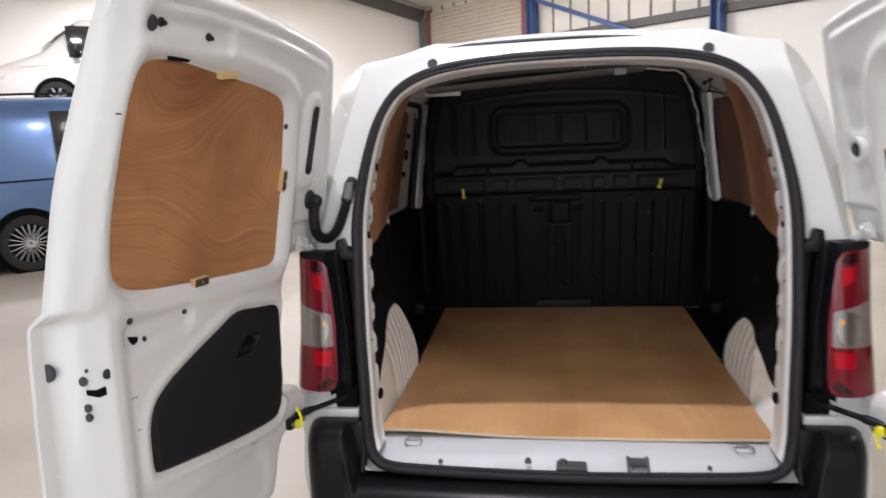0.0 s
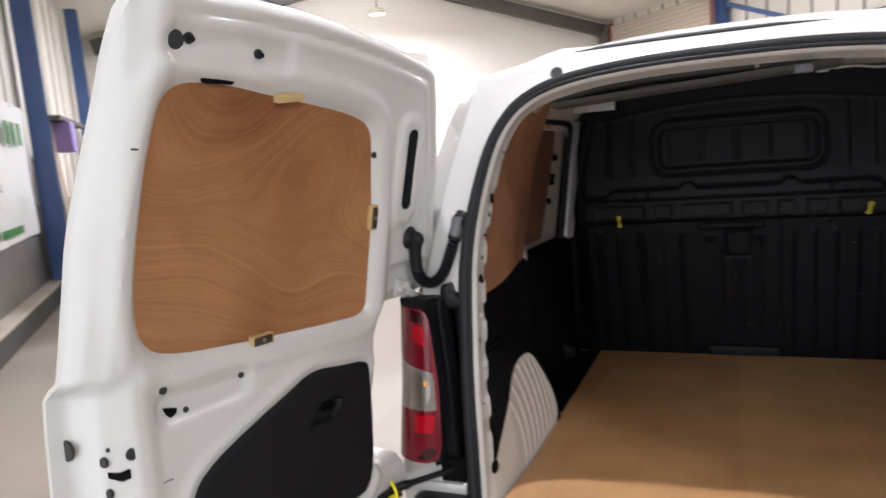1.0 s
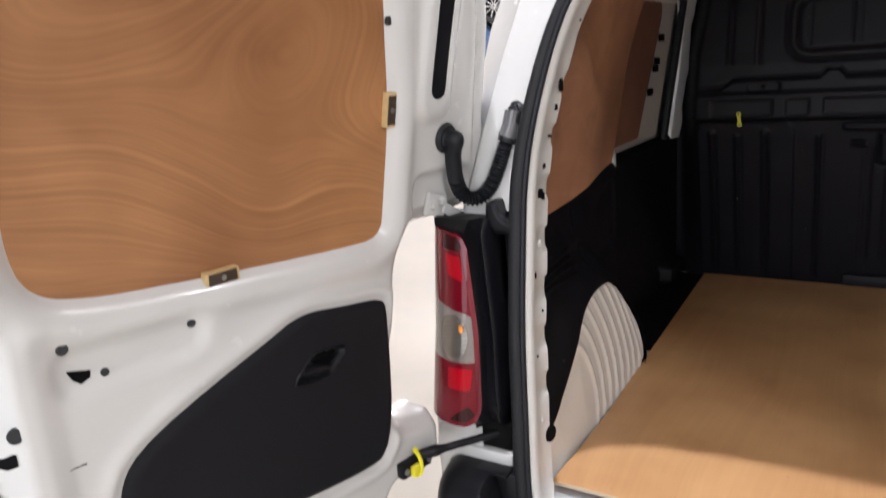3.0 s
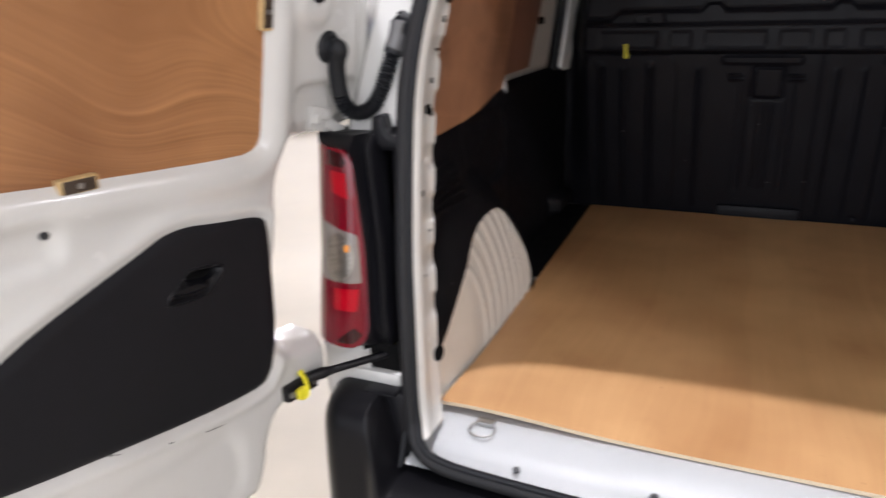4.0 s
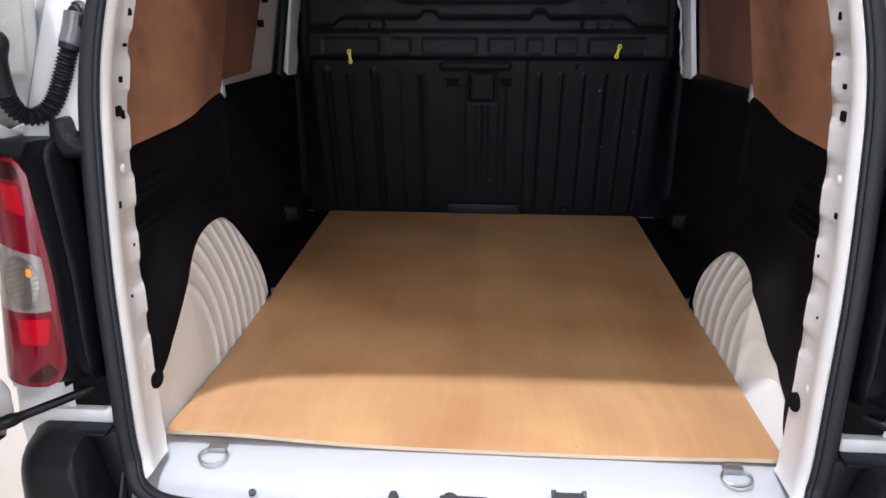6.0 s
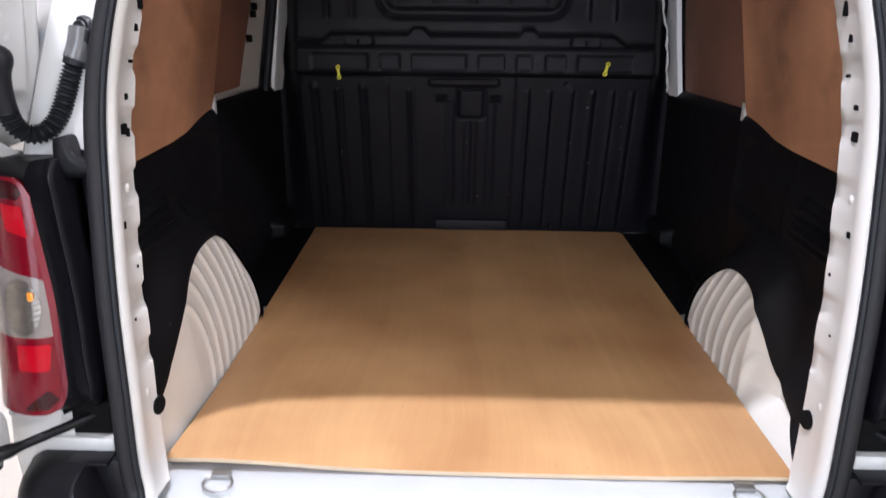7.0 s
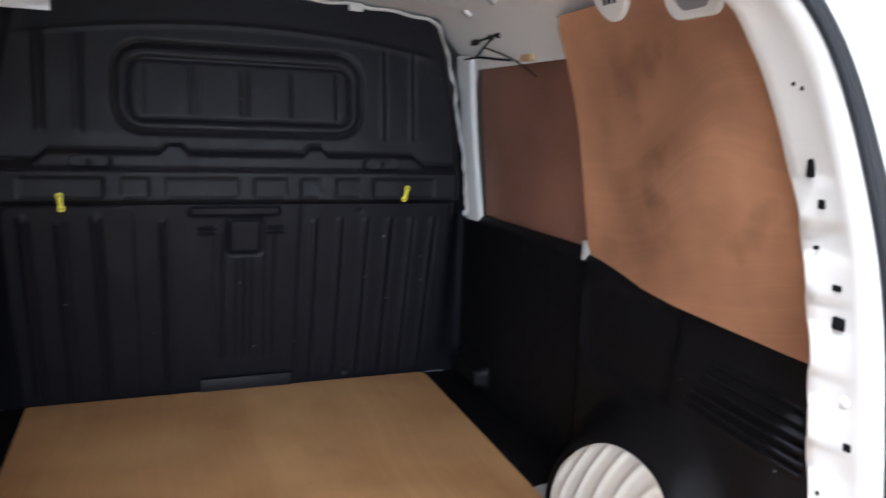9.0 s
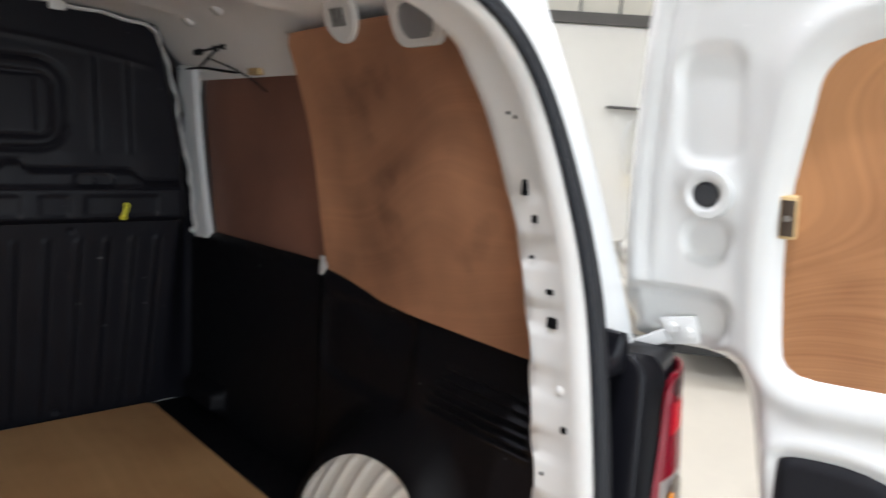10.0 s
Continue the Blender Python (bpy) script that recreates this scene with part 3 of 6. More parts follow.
def van_opening():
    z = APERTURE[:, 1]
    mesh_ob("door_seal", *tube(ring(np.interp(z, [1.3, 1.65], [0.016, 0.011]), -0.004), np.interp(z, [1.3, 1.65], [0.0165, 0.0115]), 12, True), SEAL, van, "black rubber door seal")
    mesh_ob("seal_lip", *tube(ring(0.000, -0.010), 0.0065, 8, True), RUBBER, van)
    # folded flange inside the seal, with a scalloped inner edge on the pillars
    arc = np.r_[0, np.cumsum(np.linalg.norm(np.diff(APERTURE, axis=0), axis=1))]
    side = np.clip((np.abs(APERTURE[:, 0]) - 0.5) / 0.08, 0, 1) * np.clip((1.62 - z) / 0.2, 0, 1)
    f = (z - 1.355) / 0.102 % 1.0
    pocket = np.clip(f / 0.07, 0, 1) * np.clip((0.50 - f) / 0.10, 0, 1) * np.clip((z - 0.78) / 0.03, 0, 1)
    scal = side * (np.where(APERTURE[:, 0] < 0, 0.015, 0.009) * pocket - 0.004 + 0.002 * np.sin(arc * 31))
    head = np.clip((z - 1.69) / 0.07, 0, 1)
    wider = 1 + 0.28 * np.clip((APERTURE[:, 0] - 0.45) / 0.1, 0, 1)
    rows = []
    for off, dy, k in ((0.006, -0.004, 0), (-0.006, -0.002, 0), (-0.011, 0.006, 0), (-0.012, 0.022, 0), (-0.0095, 0.027, 0), (-0.009, 0.072, 0.6), (-0.008, 0.088, 1.0), (-0.003, 0.093, 1.0), (0.04, 0.094, 1.0), (0.10, 0.10, 0.0)):
        deep = -0.014 * head * np.clip((dy - 0.01) / 0.06, 0, 1)
        teeth = -0.0038 * side * (1 - pocket) * np.where(APERTURE[:, 0] < 0, 1.0, 0.3) * (0.08 < dy < 0.0935)
        rows.append(ring(off + deep + teeth + (np.where(APERTURE[:, 0] < 0, 0.0085, 0.0055) * min(1.0, k * 1.7) * side * pocket), dy * wider + scal * k))
    keep = (z > 0.60)
    v, f = loft(rows)
    n = len(APERTURE)
    f = [q for q in f if keep[q[0] % n] and keep[q[1] % n]]
    mesh_ob("opening_flange", v, f, PRIMER, van, "white painted door opening flange")
    # added dark strip under the header; its colour stands in for shade there
    top = np.where((z > 1.70) & (np.abs(APERTURE[:, 0] + 0.1) < 0.36))[0]
    rows = [ring(off, dy)[top] for off, dy in ((-0.018, 0.090), (-0.028, 0.098), (-0.033, 0.112), (-0.034, 0.150), (-0.034, 0.190), (-0.005, 0.200))]
    mesh_ob("header_shade", *loft(rows, False), HEADER_DARK, van, "dark rough sealed joint under the roof header")
    # jamb outside the seal, rolling over to the body side
    corner = [(0, 1.854), (0.34, 1.851), (0.395, 1.855), (0.445, 1.842), (0.50, 1.825), (0.60, 1.807), (0.630, 1.803), (0.637, 1.785), (0.642, 1.752), (0.672, 1.652), (0.703, 1.547), (0.735, 1.42), (0.770, 1.27), (0.84, 1.0), (0.85, 0.7), (0.82, 0.4), (0, 0.35)]
    poly = resample(np.array(corner + [(-a, b) for a, b in reversed(corner[1:-1])]), 1200)
    inner = ring(0.014, 0.0)
    ia, pa = np.arctan2(inner[:, 2] - 1.1, inner[:, 0]), np.arctan2(poly[:, 1] - 1.1, poly[:, 0])
    near = poly[np.abs((ia[:, None] - pa[None] + np.pi) % (2 * np.pi) - np.pi).argmin(1)]
    outer = np.stack([near[:, 0], y_rear(near[:, 1]) + 0.02, near[:, 1]], 1)

    def between(t, dy):
        return inner * (1 - t) + outer * t + [0, dy, 0]

    shoulder = [(0, 1.862), (0.36, 1.858), (0.41, 1.861), (0.455, 1.850), (0.52, 1.829), (0.61, 1.811), (0.645, 1.808), (0.670, 1.79), (0.698, 1.754), (0.718, 1.717), (0.738, 1.675), (0.764, 1.598), (0.790, 1.45), (0.806, 1.27), (0.855, 1.0), (0.86, 0.7), (0.83, 0.4), (0, 0.34)]
    spoly = resample(np.array(shoulder + [(-a, b) for a, b in reversed(shoulder[1:-1])]), 1200)
    sa = np.arctan2(spoly[:, 1] - 1.1, spoly[:, 0])
    oa = np.arctan2(outer[:, 2] - 1.1, outer[:, 0])
    snear = spoly[np.abs((oa[:, None] - sa[None] + np.pi) % (2 * np.pi) - np.pi).argmin(1)]
    shoulder_row = np.stack([snear[:, 0], y_rear(snear[:, 1]) + 0.08, snear[:, 1]], 1)
    rows = [inner, between(0.10, 0.003), between(0.20, 0.005), between(0.45, 0.004), between(0.70, 0.001), between(0.90, -0.002), between(0.97, -0.001), outer + [0, 0.004, 0], shoulder_row, shoulder_row * [1.012, 1, 1.004] + [0, 0.07, 0]]
    ang = np.arctan2(rows[-1][:, 2] - 1.1, rows[-1][:, 0])
    prof = [(0, 1.872), (0.45, 1.862), (0.66, 1.82), (0.775, 1.73), (0.835, 1.45), (0.875, 1.2), (0.885, 0.95), (0.88, 0.62), (0.83, 0.33), (0, 0.30)]

    def section(y, top=1.0, wide=1.0):
        poly = chaikin(prof + [(-a, b) for a, b in reversed(prof[1:-1])], 2)
        poly = poly * [wide, 1]
        poly[:, 1] = 0.30 + (poly[:, 1] - 0.30) * top
        pa = np.arctan2(poly[:, 1] - (0.30 + 0.8 * top), poly[:, 0])
        o = np.argsort(pa)
        pa, poly = pa[o], poly[o]
        pa, poly = np.r_[pa - 2 * np.pi, pa, pa + 2 * np.pi], np.vstack([poly] * 3)
        return np.stack([np.interp(ang, pa, poly[:, 0]), np.full(len(ang), y), np.interp(ang, pa, poly[:, 1])], 1)

    rows += [section(0.55), section(1.2, 1.02), section(1.9, 1.025), section(2.35, 1.0), section(3.05, 0.72, 0.99), section(3.2, 0.62, 0.98), section(3.9, 0.52, 0.95), section(4.25, 0.42, 0.86)]
    v, f = loft(rows)
    f = [q for q in f if not (q[0] // n < 3 and (z[q[0] % n] < 1.235))]
    f.append(tuple((len(rows) - 1) * n + j for j in range(n)))
    mesh_ob("body_shell", v, f, WHITE, van, "glossy white painted steel body")
    # cab glass
    part("windscreen", box_bm((-0.57, -0.35, -0.008), (0.57, 0.35, 0.008), 0.006, pose(0, 2.70, 1.652, -31)), GLASSDARK, van, "dark windscreen")
    for sx in (-1, 1):
        part("cab_window", box_bm((-0.008, 1.98, -0.17), (0.008, 2.62, 0.17), 0.006, Matrix.Translation((sx * 0.828, 0, 1.42)) @ pose(0, 0, 0, 0, -8 * sx)), GLASSDARK, van, "dark cab side window")


van_opening()


def van_rear_details():
    # black weather strip and round plugs over the opening
    path = [(x, float(y_rear(1.80)) + 0.035, 1.843 - 0.012 * (x / 0.4) ** 2 - 0.004 * x / 0.4) for x in np.linspace(-0.356, 0.365, 24)]
    mesh_ob("roof_strip", *tube(path, 0.009, 8), RUBBER, van, "black rubber strip along the roof edge")
    for x in (-0.403, 0.420):
        part("roof_plug", cyl_bm(0.016, 0.012, aim((x, float(y_rear(1.77)) + 0.012, 1.789), (0, -1, 0.25)), 20, bevel=0.003), PLUG, van)
    # gas-strut tube between left door and pillar
    for sx in (-1, 1):
        wedge = chaikin([(0.708, 1.20), (0.707, 1.258), (0.700, 1.266), (0.684, 1.268), (0.680, 1.262), (0.672, 1.234), (0.652, 1.226), (0.632, 1.222), (0.632, 1.20)], 1)
        pressed("pillar_cap", wedge, lambda u, v: -0.006 * np.clip(1 + sdf(np.stack([u, v], 1), wedge)[0] / 0.008, 0, 1) ** 2, lambda u, v, w, sx=sx: np.stack([sx * u, 0.012 - w, v], 1), GLOSS, van, "black plastic cap over the side moulding", h=0.005, thick=0.03)
        side_trim(sx)
        tail_light(sx)
        arch_and_liner(sx)


def lamp_edges(z):
    """Where the lens begins and where the housing's ridge runs, away from the middle of the van."""
    e = 0.7035 + 0.010 * np.clip((1.0 - z) / 0.2, 0, 1) + np.interp(z, [0.80, 0.95, 1.05, 1.22], [-0.006, 0.0, 0.006, 0.020])
    return e, e - np.interp(z, [0.80, 0.88, 1.2], [0.040, 0.032, 0.022])


def side_trim(sx):
    """Sunk black channel between the seal and the tail light, down to the bumper."""
    rows = []
    for z in np.linspace(0.55, 1.238, 40):
        g = float(lamp_edges(max(z, 0.80))[1]) - 0.008
        yr = float(y_rear(z))
        rows.append(np.array([(0.634, yr + 0.010, z), (0.637, yr - 0.002, z), (0.642, yr - 0.003, z), (0.647, yr + 0.004, z), (0.651, yr + 0.020, z), (0.656, yr + 0.030, z), (g - 0.004, yr + 0.032, z), (g + 0.006, yr + 0.05, z)]) * [sx, 1, 1])
    mesh_ob("side_moulding", *loft(rows, False), GLOSS, van, "black plastic moulding beside the tail light")
    # bare body strip under the light
    part("body_strip", box_bm((0.655, -0.022, 0.706), (0.80, 0.03, 0.734), 0.006, Matrix.Diagonal((sx, 1, 1, 1))), WHITE, van)
    part("body_corner", box_bm((0.745, -0.012, 0.70), (0.84, 0.08, 0.80), 0.012, Matrix.Diagonal((sx, 1, 1, 1))), WHITE, van)
    part("strap_recess", box_bm((0.66, -0.010, 0.735), (0.75, 0.05, 0.80), 0.006, Matrix.Diagonal((sx, 1, 1, 1))), HOLE, van)


LENS = np.array([(0.6975, -0.046), (0.7035, -0.061), (0.720, -0.072), (0.752, -0.072), (0.788, -0.056), (0.816, -0.028), (0.829, 0.005), (0.836, 0.08)])


def tail_light(sx):
    lamp = mesh_ob("tail_light", *lamp_housing(sx), GLOSS, van, "tall red and clear tail light in a black housing")
    path = resample(chaikin(LENS, 2, False), 24, False)
    d = np.r_[0, np.cumsum(np.linalg.norm(np.diff(path, axis=0), axis=1))]
    width = d[-1]

    def place(u, v, w):
        x, y = np.interp(u, d, path[:, 0]), np.interp(u, d, path[:, 1])
        nx, ny = np.interp(u, d, np.gradient(path[:, 1], d)), -np.interp(u, d, np.gradient(path[:, 0], d))
        x = x + 0.022 * np.clip((1.215 - v) / 0.42, 0, 1) * (u / width) + 0.010 * np.clip((1.0 - v) / 0.2, 0, 1)
        lean = y_rear(v) - y_rear(0.9)
        return np.stack([(x + nx * w) * sx, y + ny * w + lean * 0.5, v], 1)

    zu = [(0.014, 1.040), (0.035, 1.052), (width, 1.105)]
    top = [(0.030, 1.185), (0.040, 1.205), (0.052, 1.213), (width, 1.222)]
    low = [(0.007, 0.950), (width, 0.945)]
    bot = [(0.001, 0.858), (0.004, 0.835), (0.014, 0.818), (0.034, 0.810), (width, 0.804)]
    dome = lambda u, v: 0.0 * u
    pressed("lens", np.array(zu + top[::-1]), dome, place, RED, lamp, "red lens", h=0.005, thick=0.006)
    pressed("clear_lens", np.array(low + zu[::-1]), dome, place, SMOKE, lamp, "smoky clear reversing lens", h=0.005, thick=0.006)
    pressed("lens", np.array(bot + low[::-1]), dome, place, RED, lamp, "red lens", h=0.005, thick=0.006)
    flat = lambda u, v: 0.0012 + 0.0 * u
    pressed("reflector", np.array([(0.040, 1.118), (0.075, 1.130), (0.080, 1.172), (0.044, 1.168)]), flat, place, REDLITE, lamp, "bright red reflector block", h=0.005)
    pressed("reflector", np.array([(0.026, 0.890), (0.075, 0.890), (0.075, 0.936), (0.022, 0.938)]), flat, place, REDLITE, lamp, "bright red reflector block", h=0.005)
    pressed("lens_rim", np.array([(0.001, 0.858), (0.004, 0.835), (0.014, 0.818), (0.022, 0.815), (0.013, 0.840), (0.011, 0.87), (0.018, 0.950), (0.024, 1.040), (0.041, 1.185), (0.048, 1.209), (0.040, 1.205), (0.030, 1.185), (0.014, 1.040), (0.007, 0.950)]), flat, place, REDDARK, lamp, "dark red lens rim", h=0.003)
    pressed("lens_shade", np.array([(0.040, 1.190), (0.052, 1.206), (0.088, 1.212), (0.088, 1.182), (0.050, 1.178)]), flat, place, REDDEEP, lamp, "dark top of the red lens", h=0.005)
    pressed("lens_shade", np.array([(0.016, 0.836), (0.032, 0.820), (0.072, 0.818), (0.052, 0.838), (0.030, 0.856)]), flat, place, REDDEEP, lamp, "dark foot of the red lens", h=0.005)
    bowl = np.array([(0.064 + 0.032 * math.cos(a), 1.002 + 0.048 * math.sin(a) * (1 if a < math.pi else 1.05)) for a in np.linspace(0, 2 * math.pi, 28, endpoint=False)])
    pressed("reversing_bowl", bowl, lambda u, v: 0.0012 + 0.0007 * np.abs(np.sin((v + 0.35 * u) * 330)), place, CHROME, lamp, "silvery ribbed reversing reflector", h=0.0022)
    pressed("amber_bulb", rect(0.040, 0.049, 1.014, 1.030, 0.004), lambda u, v: 0.004 + 0 * u, place, AMBER, lamp, "amber indicator bulb", h=0.003)


def lamp_housing(sx):
    rows = []
    for z in np.r_[0.796, np.linspace(0.80, 0.85, 10), np.linspace(0.865, 1.19, 26), 1.20, 1.21, 1.22, 1.228, 1.232]:
        lo, hi = np.clip((0.85 - z) / 0.054, 0, 1) ** 2.2, np.clip((z - 1.20) / 0.032, 0, 1) ** 2.2
        e, g = (float(k) for k in lamp_edges(z))
        b = 0.010 * np.clip((1.0 - z) / 0.2, 0, 1)
        le = float((y_rear(z) - y_rear(0.9)) * 0.5)
        c = le + 0.030 * lo + 0.022 * hi
        g = g + 0.012 * lo
        prof = [(g - 0.007, 0.06), (g - 0.007, -0.012 + c), (g - 0.006, -0.030 + c), (g - 0.0035, -0.038 + c), (g, -0.041 + c), (g + 0.0035, -0.039 + c), (g + 0.007, -0.031 + c), (e - 0.006, -0.028 + c), (e - 0.002, -0.036 + c), (e + 0.002, -0.044 + c), (0.728 + b, -0.060 + c), (0.782 + b, -0.044 + c), (0.818 + b, 0.0), (0.822 + b, 0.09), (0.70, 0.09)]
        rows.append(np.array([(x * sx, y, z) for x, y in prof]))
    return loft(rows, True, True)


# wheel arches and black side liners
ARCH_OUT = {
    -1: chaikin([(0.06, 0.58), (0.06, 0.70), (0.12, 0.705), (0.19, 0.735), (0.31, 0.828), (0.40, 0.905), (0.50, 0.935), (0.645, 0.925), (0.74, 0.82), (0.82, 0.71), (0.83, 0.58)], 2),
    1: chaikin([(0.06, 0.58), (0.06, 0.602), (0.14, 0.616), (0.25, 0.646), (0.34, 0.690), (0.40, 0.790), (0.46, 0.862), (0.60, 0.87), (0.72, 0.815), (0.82, 0.71), (0.83, 0.58)], 2),
}


def arch_x(y, z, sx=-1):
    t = np.clip((z - 0.6) / 0.35, 0, 1.2)
    rear = np.clip((0.20 - y) / 0.16, 0, 1)
    if sx > 0:
        return 0.622 + 0.048 * t**1.5 + 0.058 * np.clip((0.43 - y) / 0.10, 0, 1) * np.clip((z - 0.600) / 0.05, 0, 1)
    ramp = np.clip((0.34 - y) / 0.12, 0, 1) * np.clip((z - 0.605) / 0.09, 0, 1.0)
    return 0.624 + 0.048 * t**1.5 + 0.008 * rear + 0.012 * ramp


def liner_x(y, z):
    base = 0.700 + 0.045 * np.clip((y - 0.15) / 0.8, 0, 1)
    door = np.clip((y - 0.945) / 0.03, 0, 1)
    base = base + 0.022 * door
    top = np.interp(y, [0.1, 0.66, 0.80, 0.90, 1.8], [1.189, 1.182, 1.205, 1.212, 1.200])
    lip = np.clip((z - (top - 0.03)) / 0.03, 0, 1) ** 2
    # sloping ledge beneath the plywood
    foot = np.interp(y, [0.15, 0.68, 0.90, 1.0], [1.050, 1.062, 1.175, 1.3])
    return base + np.maximum(0.022 * lip, 0.26 * np.clip(z - foot, 0, 0.15))


def arch_and_liner(sx):
    out = ARCH_OUT[sx]
    gap = 0.052 if sx < 0 else 0.060
    crest = out[out[:, 1] > 0.66]
    crest = crest[np.argsort(crest[:, 0])]

    def arch_w(y, z):
        """Raised beads that climb the arch and bend back towards the tail near its crest."""
        t = np.clip((z - 0.62) / (np.interp(y, crest[:, 0], np.maximum(crest[:, 1], 0.70)) - 0.62), 0, 1.1)
        root = y - 0.05 * t + 0.13 * t * t
        frac = np.abs((root - 0.385) / gap % 1.0 - 0.5)
        bead = np.exp(-((frac / 0.14) ** 2)) * np.clip((root - 0.37) / 0.03, 0, 1)
        d, _ = sdf(np.stack([y, z], 1), out)
        return 0.0056 * bead * np.clip(-d / 0.012, 0, 1)

    def arch_place(y, z, w):
        return np.stack([sx * (arch_x(y, z, sx) - w), y, z], 1)

    pressed("wheel_arch", out, arch_w, arch_place, ARCH, van, "ribbed cream painted wheel arch", h=0.005, thick=0.03)

    tops = [(y, float(np.interp(y, [0.1, 0.66, 0.80, 0.90, 1.8], [1.189, 1.182, 1.205, 1.212, 1.200]))) for y in np.linspace(1.79, 0.155, 40)]
    outline = np.array([(0.10, 0.6), (0.10, 0.64), (1.79, 0.6)][2:] + tops + [(0.155, 1.0), (0.13, 0.72), (0.115, 0.6)])

    def liner_w(y, z):
        d, _ = sdf(np.stack([y, z], 1), out)
        t = np.clip(d / 0.11, 0, 1)
        t = t * t * (3 - 2 * t)
        x = (arch_x(y, z, sx) - 0.010) * (1 - t) + liner_x(y, z) * t
        vents = inside(y, z, np.array([(0.20, 0.985), (0.50, 0.985), (0.44, 1.095), (0.20, 1.095)]), 0.02)
        x = x + 0.006 * vents * np.clip(np.sin(z * 2 * np.pi / 0.0215) * 2, -1, 1)
        low = inside(y, z, rect(0.56, 0.93, 0.95, 1.15, 0.05), 0.03)
        x = x + 0.012 * low
        pocket = inside(y, z, rect(1.52, 1.74, 0.63, 0.70, 0.02), 0.02)
        x = x - 0.05 * pocket
        return -x

    pressed("side_liner", outline, liner_w, lambda y, z, w: np.stack([-sx * w, y, z], 1), LINER, van, "black moulded lower side liner", h=0.0125, hv=0.007, holes=[out])
    part("door_step_trim", box_bm((0.60, 0.93, 0.597), (0.80, 1.80, 0.6035), 0.003, Matrix.Diagonal((sx, 1, 1, 1))), LINER, van)


def ply_x(y, z):
    return 0.700 + 0.06 * (y - 0.2) / 0.75 - 0.10 * (z - 1.18) / 0.6 - 0.06 * np.clip((z - 1.45) / 0.35, 0, 1) ** 2


